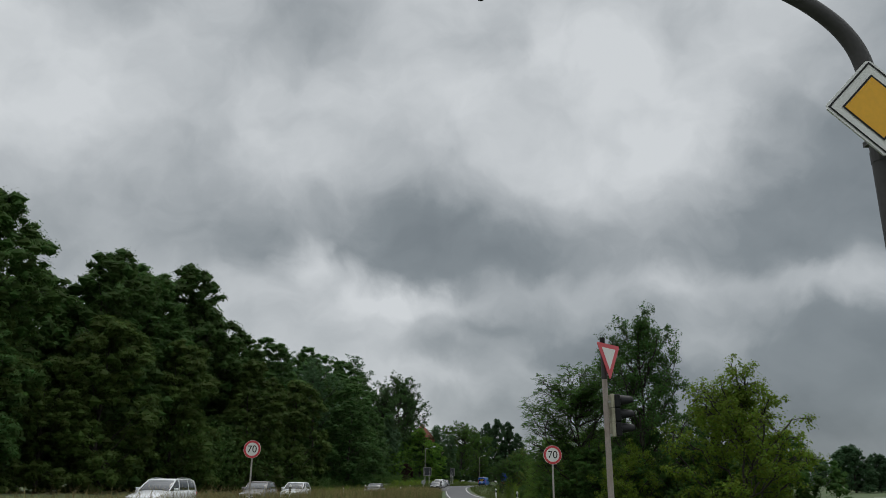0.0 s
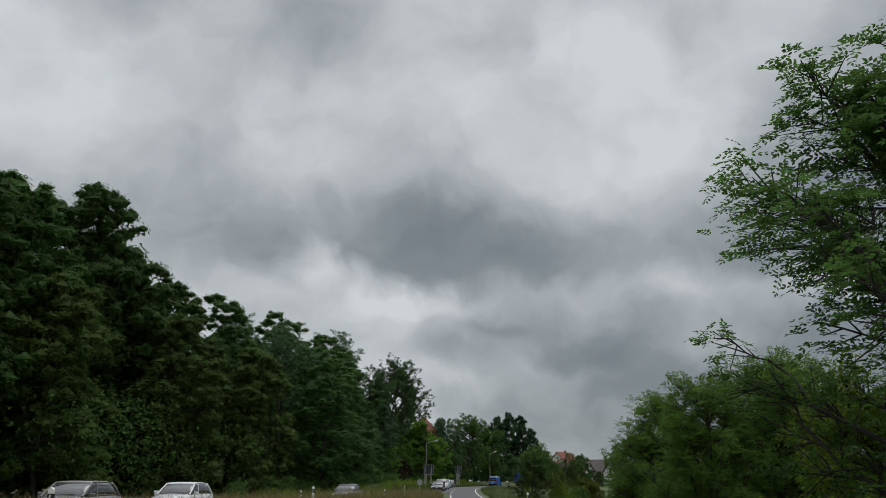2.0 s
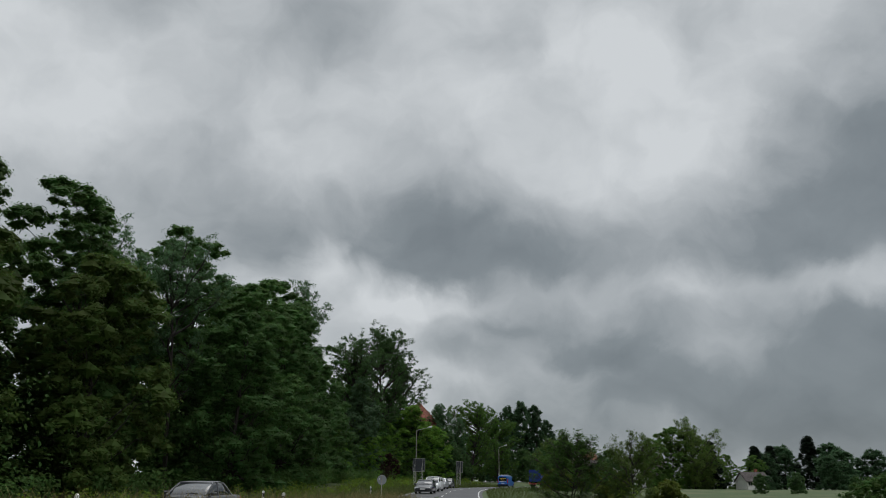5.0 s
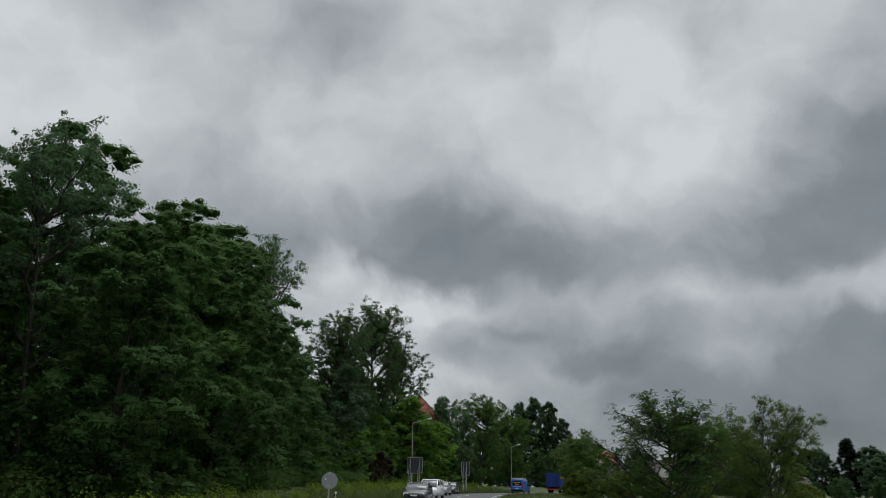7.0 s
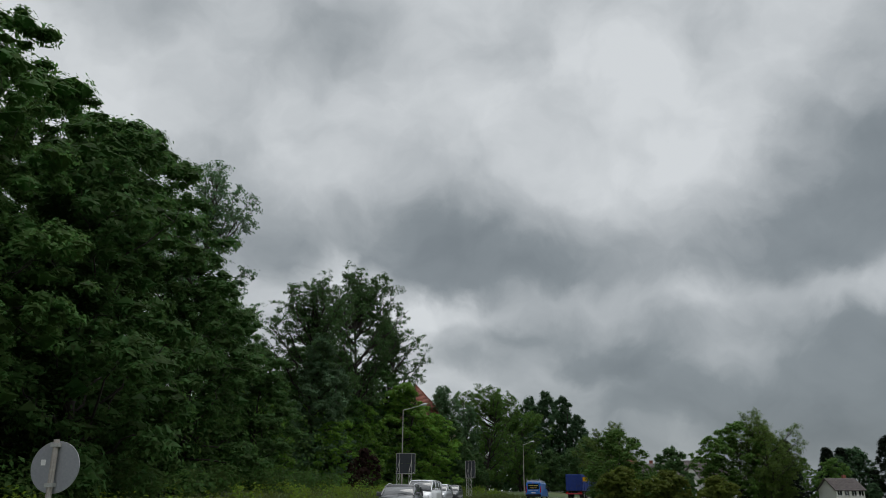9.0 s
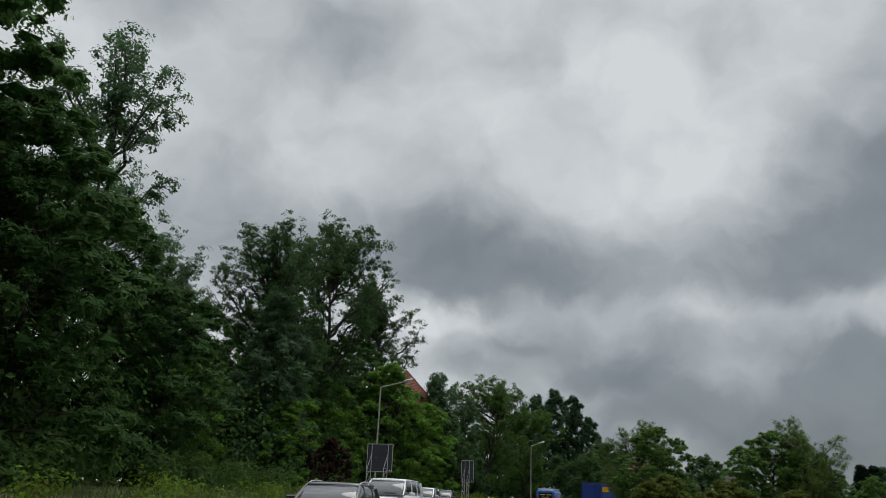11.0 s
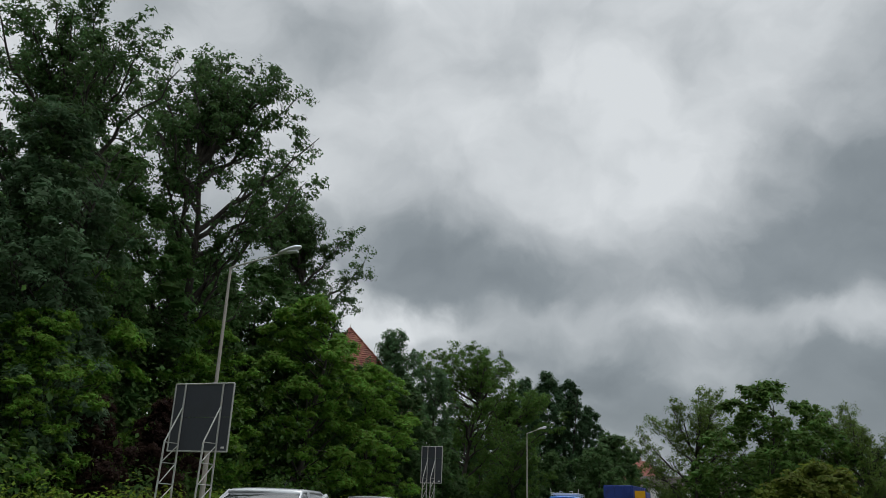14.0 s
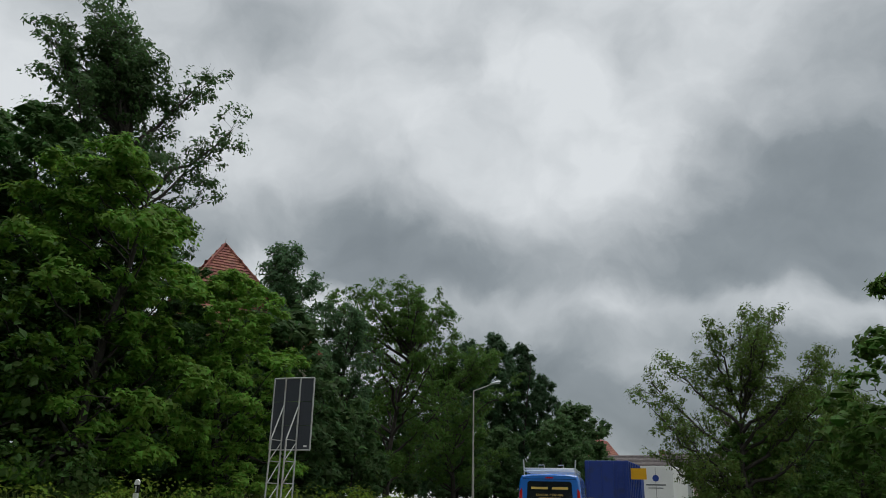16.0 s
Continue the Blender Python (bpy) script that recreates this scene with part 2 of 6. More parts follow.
LAMP_RED = material("red_lens", (0.5, 0.012, 0.012), 0.2, vary=0.05, coat=1.0)
LAMP_CLEAR = material("clear_lens", (0.75, 0.77, 0.8), 0.12, 0.3, vary=0.03, coat=1.0)
ALU = material("aluminium", (0.55, 0.57, 0.58), 0.4, 0.8, vary=0.1, fine=25.0)
CONCRETE = material("concrete", (0.40, 0.38, 0.33), 0.9, vary=0.2, scale=2.0, fine=25.0, bump=0.01, dirt=(0.25, 0.24, 0.2))
ROOF_RED = material("clay_tile", (0.23, 0.078, 0.048), 0.8, vary=0.25, scale=0.8, fine=12.0, per_object=0.18, island=0.2, dirt=(0.17, 0.07, 0.05))
ROOF_DARK = material("dark_roof", (0.09, 0.075, 0.072), 0.8, vary=0.25, scale=0.8, fine=10.0, island=0.2)
WALL_CREAM = material("cream_render", (0.50, 0.43, 0.33), 0.9, vary=0.12, scale=0.5, fine=14.0, bump=0.005)
WALL_WHITE = material("white_render", (0.68, 0.67, 0.65), 0.9, vary=0.1, scale=0.5, fine=14.0, bump=0.005)
WALL_PINK = material("pale_pink_render", (0.50, 0.36, 0.33), 0.9, vary=0.12, scale=0.5, fine=14.0)
FRAME_WHITE = material("white_window_frame", (0.75, 0.75, 0.73), 0.5, vary=0.05)
POST_WHITE = material("white_plastic", (0.75, 0.75, 0.72), 0.5, vary=0.08, scale=3.0, dirt=(0.6, 0.58, 0.52))


# ---- building blocks ----
def quads(name, verts, quad, mat, smooth=False):
    """A large mesh from arrays: verts n x 3, quad m x 4."""
    me = bpy.data.meshes.new(name)
    v, q = np.asarray(verts, np.float32), np.asarray(quad, np.int32)
    me.vertices.add(len(v))
    me.vertices.foreach_set("co", v.ravel())
    me.loops.add(q.size)
    me.loops.foreach_set("vertex_index", q.ravel())
    me.polygons.add(len(q))
    me.polygons.foreach_set("loop_start", np.arange(0, q.size, q.shape[1], dtype=np.int32))
    me.polygons.foreach_set("loop_total", np.full(len(q), q.shape[1], np.int32))
    me.polygons.foreach_set("use_smooth", np.full(len(q), smooth))
    me.materials.append(mat)
    me.update(calc_edges=True)
    me.validate()
    return me


def part(name, bm, mat, parent, label="", smooth=False):
    """Links a bmesh, or a ready mesh, as one mesh object under a thing or a part."""
    if isinstance(bm, bmesh.types.BMesh):
        me = bpy.data.meshes.new(name)
        bmesh.ops.recalc_face_normals(bm, faces=bm.faces)
        if smooth:
            for f in bm.faces:
                f.smooth = True
        bm.to_mesh(me)
        bm.free()
        me.materials.append(mat)
    else:
        me = bm
    ob = new(name, me)
    ob.parent = parent
    return tagged(ob, label)


def thing(name, label, category, m=None, group="", kind=""):
    ob = tagged(new(name), label, category, group, kind)
    ob.empty_display_size = 0.2
    if m is not None:
        ob.matrix_basis = m
    return ob


def box(bm, x0, y0, z0, x1, y1, z1, bevel=0.0):
    got = bmesh.ops.create_cube(bm, size=1.0)["verts"]
    for v in got:
        v.co = Vector((x0 if v.co.x < 0 else x1, y0 if v.co.y < 0 else y1, z0 if v.co.z < 0 else z1))
    if bevel:
        edges = list({e for v in got for e in v.link_edges})
        bmesh.ops.bevel(bm, geom=edges, offset=bevel, segments=2, affect="EDGES", profile=0.5)
    return bm


def boxes(*rows, bevel=0.0):
    bm = bmesh.new()
    for r in rows:
        box(bm, *r, bevel=bevel)
    return bm


def tube(bm, pts, radii, sides=8, cap=True):
    """A tapered tube along points."""
    pts = [Vector(p) for p in pts]
    rings = []
    for i, p in enumerate(pts):
        d = (pts[min(i + 1, len(pts) - 1)] - pts[max(i - 1, 0)]).normalized()
        side = d.cross(Vector((0, 0, 1)) if abs(d.z) < 0.9 else Vector((1, 0, 0))).normalized()
        other = d.cross(side)
        r = radii[i] if isinstance(radii, (list, tuple)) else radii
        rings.append([bm.verts.new(p + r * (math.cos(a) * side + math.sin(a) * other)) for a in (2 * math.pi * k / sides for k in range(sides))])
    for a, b in zip(rings, rings[1:]):
        for k in range(sides):
            bm.faces.new((a[k], a[(k + 1) % sides], b[(k + 1) % sides], b[k]))
    if cap:
        bm.faces.new(rings[0][::-1])
        bm.faces.new(rings[-1])
    return bm


def tubes(*runs, sides=8):
    bm = bmesh.new()
    for pts, r in runs:
        tube(bm, pts, r, sides)
    return bm


def prism(bm, outline, y0, y1):
    """An outline of (x, z) pairs drawn out from y0 to y1."""
    a = [bm.verts.new((x, y0, z)) for x, z in outline]
    b = [bm.verts.new((x, y1, z)) for x, z in outline]
    n = len(a)
    bm.faces.new(a)
    bm.faces.new(b[::-1])
    for k in range(n):
        bm.faces.new((a[k], b[k], b[(k + 1) % n], a[(k + 1) % n]))
    return bm


def disc(bm, r, y0, y1, z=0.0, n=40, x=0.0, inner=0.0):
    """A disc or ring that faces along y."""
    o = [[bm.verts.new((x + q * math.cos(a), y, z + q * math.sin(a))) for a in (2 * math.pi * k / n for k in range(n))] for q, y in ((r, y0), (r, y1))]
    if inner:
        i = [[bm.verts.new((x + inner * math.cos(a), y, z + inner * math.sin(a))) for a in (2 * math.pi * k / n for k in range(n))] for y in (y0, y1)]
        for k in range(n):
            j = (k + 1) % n
            bm.faces.new((o[0][k], o[0][j], i[0][j], i[0][k]))
            bm.faces.new((o[1][j], o[1][k], i[1][k], i[1][j]))
            bm.faces.new((i[0][k], i[0][j], i[1][j], i[1][k]))
            bm.faces.new((o[0][j], o[0][k], o[1][k], o[1][j]))
    else:
        bm.faces.new(o[0])
        bm.faces.new(o[1][::-1])
        for k in range(n):
            j = (k + 1) % n
            bm.faces.new((o[0][j], o[0][k], o[1][k], o[1][j]))
    return bm


# ---- the lie of the land ----
def ease(a, b, v):
    t = np.clip((np.asarray(v, float) - a) / (b - a), 0, 1)
    return t * t * (3 - 2 * t)


def along(table, y):
    return np.interp(y, [r[0] for r in table], [r[1] for r in table])


def rise(y):
    return 1.0 * ease(100, 200, y) + 0.35 * ease(190, 260, y)


# Lane middles by distance: the lane that is driven, and the lane of the oncoming traffic.
OURS = [(-60, -0.6), (0, 0.0), (25, 0.35), (40, 1.05), (55, 1.85), (80, 2.65), (110, 2.5), (135, 2.6), (150, 2.9), (165, 3.45), (175, 4.3), (185, 5.4), (196, 7.3), (208, 10.2), (220, 14.0), (232, 18.8), (245, 25.0), (260, 33.5), (300, 60.0)]
THEIRS = [(-60, -15.5), (0, -15.2), (40, -14.3), (65, -13.2), (85, -10.4), (105, -7.0), (122, -3.7), (138, -1.5), (150, -0.6), (165, 0.0), (175, 0.85), (185, 1.95), (196, 3.8), (208, 6.6), (220, 10.2), (232, 14.8), (245, 20.8), (260, 29.0), (300, 55.0)]


def smooth_line(table, y):
    return sum(w * along(table, np.asarray(y) + d) for d, w in ((-8, 0.15), (-4, 0.2), (0, 0.3), (4, 0.2), (8, 0.15)))


def ground_z(x, y):
    left = smooth_line(THEIRS, y) - 2.2
    right = smooth_line(OURS, y) + 2.2
    x = np.asarray(x, float)
    out_l, out_r = left - x, x - right
    z = rise(y)
    z = z - 0.10 * ease(0, 1.5, out_l) - 0.10 * ease(0, 1.5, out_r)
    z = z + (0.25 + 0.55 * ease(120, 170, y)) * ease(1.5, 7.0, out_l) + 0.35 * ease(8, 20, out_l)
    z = z - 0.25 * ease(3.0, 12.0, out_r)
    # The grassy island between the lanes lies a little higher.
    inner_l, inner_r = x - left - 4.3, right - 4.3 - x
    z = z + 0.30 * ease(0.2, 3.0, np.minimum(inner_l, inner_r))
    return z


# ---- ground and roads ----
def stretch(a, b, steps):
    return list(np.linspace(a, b, steps, endpoint=False))


gx = np.array(stretch(-2500, -300, 10) + stretch(-300, -60, 16) + stretch(-60, 60, 100) + stretch(60, 300, 16) + stretch(300, 2500, 10) + [2500])
gy = np.array(stretch(-2500, -200, 10) + stretch(-200, -20, 12) + stretch(-20, 300, 160) + stretch(300, 600, 15) + stretch(600, 4000, 10) + [4000])
X, Y = np.meshgrid(gx, gy)
Z = ground_z(X, Y) - 0.03
near = (np.abs(X) < 70) & (Y > -30) & (Y < 310)
bumps = np.array([[noise.noise((x * 0.35, y * 0.35, 3.0)) for x in gx] for y in gy])
off_road = np.clip(np.maximum(smooth_line(THEIRS, Y) - 3.5 - X, X - smooth_line(OURS, Y) - 3.5), 0, 2) / 2
Z = Z + near * off_road * bumps * 0.12
idx = np.arange(X.size).reshape(X.shape)
cells = np.stack([idx[:-1, :-1], idx[:-1, 1:], idx[1:, 1:], idx[1:, :-1]], -1).reshape(-1, 4)
tagged(new("ground", quads("ground", np.stack([X.ravel(), Y.ravel(), Z.ravel()], 1), cells, GRASS, True)), "rough green meadow and verge along the road", "ground", kind="structure")


def strip(table, left, right, y0, y1, lift, step=2.0, thick=0.0):
    """A strip along a lane's middle from left to right of it; with a thickness it has side faces too."""
    ys = np.arange(y0, y1 + 0.01, step)
    mid = smooth_line(table, ys)
    slope = np.gradient(mid, ys)
    nx, ny = 1 / np.sqrt(1 + slope ** 2), -slope / np.sqrt(1 + slope ** 2)
    z = rise(ys) + lift
    rows = []
    for off, dz in ((left, -thick), (left, 0), (right, 0), (right, -thick)) if thick else ((left, 0), (right, 0)):
        rows.append(np.stack([mid + off * nx, ys + off * ny, z + dz], 1))
    v = np.concatenate(rows)
    n, k = len(ys), len(rows)
    q = [(r * n + i, (r + 1) * n + i, (r + 1) * n + i + 1, r * n + i + 1) for r in range(k - 1) for i in range(n - 1)]
    return v, q


v, q = strip(OURS, -1.9, 2.1, -60, 300, 0.02, thick=0.12)
tagged(new("road", quads("road", v, q, ASPHALT)), "grey asphalt lane with worn wheel tracks", "road", kind="structure")
v, q = strip(THEIRS, -2.1, 1.9, -60, 300, 0.012, thick=0.12)
tagged(new("road_oncoming", quads("road_oncoming", v, q, ASPHALT)), "grey asphalt lane of the oncoming traffic", "road", kind="structure")
for name, table, a, b, y0, y1 in (("edge_line", OURS, 1.65, 1.77, -60, 300), ("edge_line", OURS, -1.72, -1.6, -60, 128), ("edge_line", THEIRS, -1.77, -1.65, -60, 300), ("edge_line", THEIRS, 1.6, 1.72, -60, 124)):
    v, q = strip(table, a, b, y0, y1, 0.026)
    tagged(new(name, quads(name, v, q, PAINT)), "worn white line along the road's edge", "road marking", "edge lines", "structure")
for k in range(18):
    y0 = 132 + 9 * k
    v, q = strip(OURS, -1.76, -1.64, y0, y0 + 4, 0.026, 1.0)
    tagged(new("centre_dash", quads("centre_dash", v, q, PAINT)), "white dash between the two lanes", "road marking", "centre dashes", "structure")


# ---- plants ----
def leaf_cloud(rng, centres, radii, per, size, flat=0.8, droop=0.0, up=0.6, width=0.5, shell=0.35, lean_out=None, simple=False):
    """Folded leaves, two triangles each, gathered in clumps: vertices and faces."""
    n = len(centres) * per
    c = np.repeat(np.asarray(centres), per, 0)
    r = np.repeat(np.asarray(radii), per)
    d = rng.normal(size=(n, 3))
    d /= np.linalg.norm(d, axis=1, keepdims=True)
    dist = rng.uniform(shell ** 3, 1, n) ** (1 / 3) * (1 + 0.16 * rng.normal(size=n))
    off = d * dist[:, None] * r[:, None]
    off[:, 2] *= flat
    off[:, 2] -= droop * np.hypot(off[:, 0], off[:, 1]) ** 1.5 / np.sqrt(r)
    p = c + off
    normal = d * 0.75 + np.array([0, 0, up]) + rng.normal(size=(n, 3)) * 0.24
    if lean_out is not None:
        normal = normal + np.repeat(lean_out, per, 0) * 0.45
    normal /= np.linalg.norm(normal, axis=1, keepdims=True)
    axis = np.cross(normal, rng.normal(size=(n, 3)))
    axis /= np.linalg.norm(axis, axis=1, keepdims=True)
    axis[:, 2] -= 0.25
    side = np.cross(normal, axis)
    s = size * rng.uniform(0.6, 1.35, n)[:, None]
    w = s * width * rng.uniform(0.8, 1.2, n)[:, None] * 0.5
    lift = normal * s * 0.10
    if simple:
        s, w = s * 1.25, w * 1.25
        v = np.stack([p - axis * s * 0.45 + side * w, p - axis * s * 0.45 - side * w, p + axis * s * 0.55], 1).reshape(-1, 3)
        return v, np.arange(n * 3).reshape(-1, 3)
    v = np.stack([p - axis * s * 0.5, p + side * w + lift, p + axis * s * 0.5, p - side * w + lift], 1).reshape(-1, 3)
    k = np.arange(n)[:, None] * 4
    q = np.concatenate([k + [0, 1, 2], k + [0, 2, 3]], 1).reshape(-1, 3)
    return v, q


def pinnate_cloud(rng, centres, radii, per, size, outward, droop=0.3, width=0.32, flat=0.7, pairs=4):
    """Feathered leaves: each has a drooping rib with pairs of narrow leaflets and one at its end."""
    n = len(centres) * per
    r = np.repeat(np.asarray(radii), per)[:, None]
    base = np.repeat(np.asarray(centres), per, 0) + rng.normal(size=(n, 3)) * r * np.array([0.36, 0.36, 0.36 * flat])
    way = rng.normal(size=(n, 3)) * 0.7 + np.repeat(outward, per, 0) * 0.55
    way[:, 2] = way[:, 2] * flat + 0.3 * flat
    way /= np.linalg.norm(way, axis=1, keepdims=True)
    side = np.cross(way, np.array([0, 0, 1.0]) + rng.normal(size=(n, 3)) * 0.3)
    side /= np.linalg.norm(side, axis=1, keepdims=True) + 1e-6
    face = np.cross(side, way)
    length = size * 3.6 * rng.uniform(0.7, 1.2, (n, 1))
    vs = []
    for k in range(pairs * 2 + 1):
        f = 1.0 if k == pairs * 2 else 0.28 + 0.66 * (k // 2) / (pairs - 1)
        root = base + way * length * f + np.array([0, 0, -1.0]) * droop * length * f * f
        if k == pairs * 2:
            aim = way + np.array([0, 0, -droop * 1.6])
        else:
            aim = side * (1 if k % 2 else -1) * 0.85 + way * 0.6 + np.array([0, 0, -droop * 0.7])
        aim = aim + rng.normal(size=(n, 3)) * 0.12
        aim /= np.linalg.norm(aim, axis=1, keepdims=True)
        s = size * rng.uniform(0.75, 1.2, (n, 1))
        w = np.cross(aim, face)
        w /= np.linalg.norm(w, axis=1, keepdims=True) + 1e-6
        mid = root + aim * s * 0.45 + face * s * 0.05
        vs.append(np.stack([root, mid + w * s * width * 0.5, root + aim * s, mid - w * s * width * 0.5], 1))
    v = np.concatenate(vs).reshape(-1, 3)
    k = np.arange(len(v) // 4)[:, None] * 4
    return v, np.concatenate([k + [0, 1, 2], k + [0, 2, 3]], 1).reshape(-1, 3)


def shoots(seed, tips, size=0.11, bare=0.35, step=0.085, width=0.5, stem=0.012):
    """Upright whips from one root: each carries opposite pairs of three-lobed leaves along its upper part."""
    rng = np.random.default_rng(seed)
    runs, vs = [], []
    for tip in tips:
        tip = np.array(tip, float)
        foot = tip * np.array([-0.35, -0.35, 0.0]) + rng.normal(size=3) * np.array([0.06, 0.06, 0])
        mid = (foot + tip) / 2 + np.array([*(foot - tip)[:2] * -0.12, 0]) + rng.normal(size=3) * 0.04
        u = np.linspace(0, 1, 10)[:, None]
        path = (1 - u) ** 2 * foot + 2 * u * (1 - u) * mid + u * u * tip
        runs.append((path, stem, 0.003))
        count = max(4, int(tip[2] * (1 - bare) / step))
        for i in range(count):
            f = bare + (1 - bare) * (i + rng.uniform(0, 0.6)) / count
            at = np.array([np.interp(f, u[:, 0], path[:, k]) for k in range(3)])
            turn = 1.57 * (i % 2) + rng.uniform(-0.5, 0.5)
            grown = (1.15 - 0.65 * f) * (0.6 + 0.4 * min(1, 2.5 * (f - bare) + 0.4))
            for half in (0, math.pi):
                d = np.array([math.cos(turn + half), math.sin(turn + half), 0.0])
                join = at + d * size * 1.1 * grown + np.array([0, 0, rng.uniform(-0.3, 0.5)]) * size * grown
                runs.append((np.array([at, (at + join) / 2 + np.array([0, 0, 0.01]), join]), 0.003, 0.002))
                down = d * 0.75 + np.array([0, 0, -0.75]) + rng.normal(size=3) * 0.22
                down /= np.linalg.norm(down)
                across = np.cross(down, np.array([0, 0, 1.0]))
                across /= np.linalg.norm(across) + 1e-6
                out = np.cross(across, down)
                for a, part_long in ((-0.75, 0.75), (0.0, 1.0), (0.75, 0.75)):
                    aim = down * math.cos(a) + across * math.sin(a)
                    w = np.cross(aim, out)
                    s = size * grown * part_long * rng.uniform(0.8, 1.2)
                    m = join + aim * s * 0.5 + out * s * 0.08
                    vs.append(np.array([join, m + w * s * width * 0.5, join + aim * s, m - w * s * width * 0.5]))
    v = np.concatenate(vs)
    k = np.arange(len(v) // 4)[:, None] * 4
    return pipe(runs, 4), (v, np.concatenate([k + [0, 1, 2], k + [0, 2, 3]], 1).reshape(-1, 3))


ICO_V = [(0, 0.526, 0.851), (0, 0.526, -0.851), (0, -0.526, 0.851), (0, -0.526, -0.851), (0.526, 0.851, 0), (0.526, -0.851, 0), (-0.526, 0.851, 0), (-0.526, -0.851, 0), (0.851, 0, 0.526), (-0.851, 0, 0.526), (0.851, 0, -0.526), (-0.851, 0, -0.526)]
ICO_F = [(0, 2, 8), (0, 8, 4), (0, 4, 6), (0, 6, 9), (0, 9, 2), (3, 1, 10), (3, 10, 5), (3, 5, 7), (3, 7, 11), (3, 11, 1), (2, 5, 8), (8, 5, 10), (8, 10, 4), (4, 10, 1), (4, 1, 6), (6, 1, 11), (6, 11, 9), (9, 11, 7), (9, 7, 2), (2, 7, 5)]


OCT_V = [(1, 0, 0), (-1, 0, 0), (0, 1, 0), (0, -1, 0), (0, 0, 1), (0, 0, -1)]
OCT_F = [(0, 2, 4), (2, 1, 4), (1, 3, 4), (3, 0, 4), (2, 0, 5), (1, 2, 5), (3, 1, 5), (0, 3, 5)]


def cores(rng, centres, radii, factor, flat, simple=False):
    """The dense inside of each clump: an uneven many-sided knot of foliage under the loose leaves."""
    v, f = (np.array(OCT_V), np.array(OCT_F)) if simple else (np.array(ICO_V), np.array(ICO_F))
    n = len(centres)
    uneven = rng.uniform(0.65, 1.25, (n, len(v), 1))
    spin = rng.uniform(0, 2 * np.pi, n)
    c, s = np.cos(spin)[:, None], np.sin(spin)[:, None]
    x = np.stack([v[None, :, 0] * c - v[None, :, 1] * s, v[None, :, 0] * s + v[None, :, 1] * c, np.repeat(v[None, :, 2], n, 0) * flat], -1)
    out = np.asarray(centres)[:, None] + x * uneven * np.asarray(radii)[:, None, None] * factor
    faces = np.arange(n)[:, None, None] * len(v) + f[None]
    return out.reshape(-1, 3), faces.reshape(-1, 3)


def limb(rng, start, aim, length, bend, steps=6, wander=0.12):
    """A branch path that leaves along aim and turns towards bend."""
    p, d = np.array(start, float), np.array(aim, float)
    d /= np.linalg.norm(d)
    out = [p.copy()]
    for i in range(steps):
        d = d + np.array(bend) / steps + rng.normal(size=3) * wander
        d /= np.linalg.norm(d)
        p = p + d * length / steps
        out.append(p.copy())
    return out


def pipe(runs, sides=6):
    """Tapered branches as arrays: each run is a path, its first and its last radius."""
    vs, qs, base = [], [], 0
    ang = np.arange(sides) * 2 * np.pi / sides
    for path, r0, r1 in runs:
        path = np.array(path)
        d = np.gradient(path, axis=0)
        d /= np.linalg.norm(d, axis=1, keepdims=True) + 1e-9
        ref = np.where(np.abs(d[:, 2:3]) < 0.9, np.array([[0, 0, 1.0]]), np.array([[1.0, 0, 0]]))
        s = np.cross(d, ref)
        s /= np.linalg.norm(s, axis=1, keepdims=True) + 1e-9
        o = np.cross(d, s)
        r = np.linspace(r0, r1, len(path))[:, None, None]
        ring = path[:, None] + r * (np.cos(ang)[None, :, None] * s[:, None] + np.sin(ang)[None, :, None] * o[:, None])
        vs.append(ring.reshape(-1, 3))
        i, k = np.meshgrid(np.arange(len(path) - 1), np.arange(sides), indexing="ij")
        a = base + i * sides + k
        b = base + i * sides + (k + 1) % sides
        qs.append(np.stack([a, b, b + sides, a + sides], -1).reshape(-1, 4))
        base += len(path) * sides
    return np.concatenate(vs), np.concatenate(qs)


PROFILES = {
    "round": [(0, 0.55), (0.25, 0.92), (0.45, 1.0), (0.7, 0.86), (0.9, 0.5), (1, 0.22)],
    "dome": [(0, 0.5), (0.3, 0.85), (0.6, 1.0), (0.82, 0.88), (0.94, 0.6), (1, 0.35)],
    "wall": [(0, 0.95), (0.4, 1.0), (0.7, 0.92), (0.88, 0.66), (1, 0.3)],
    "pointed": [(0, 1.0), (0.3, 1.0), (0.55, 0.82), (0.78, 0.52), (0.93, 0.25), (1, 0.06)],
    "cone": [(0, 0.9), (0.15, 1.0), (0.4, 0.75), (0.7, 0.42), (0.9, 0.18), (1, 0.04)],
    "stub": [(0, 0.85), (0.4, 1.0), (0.8, 0.85), (0.94, 0.62), (1, 0.4)],
    "column": [(0, 0.7), (0.3, 1.0), (0.7, 0.85), (0.9, 0.5), (1, 0.15)],
    "broad": [(0, 0.55), (0.3, 0.78), (0.6, 1.0), (0.85, 1.0), (0.95, 0.9), (1, 0.7)]}


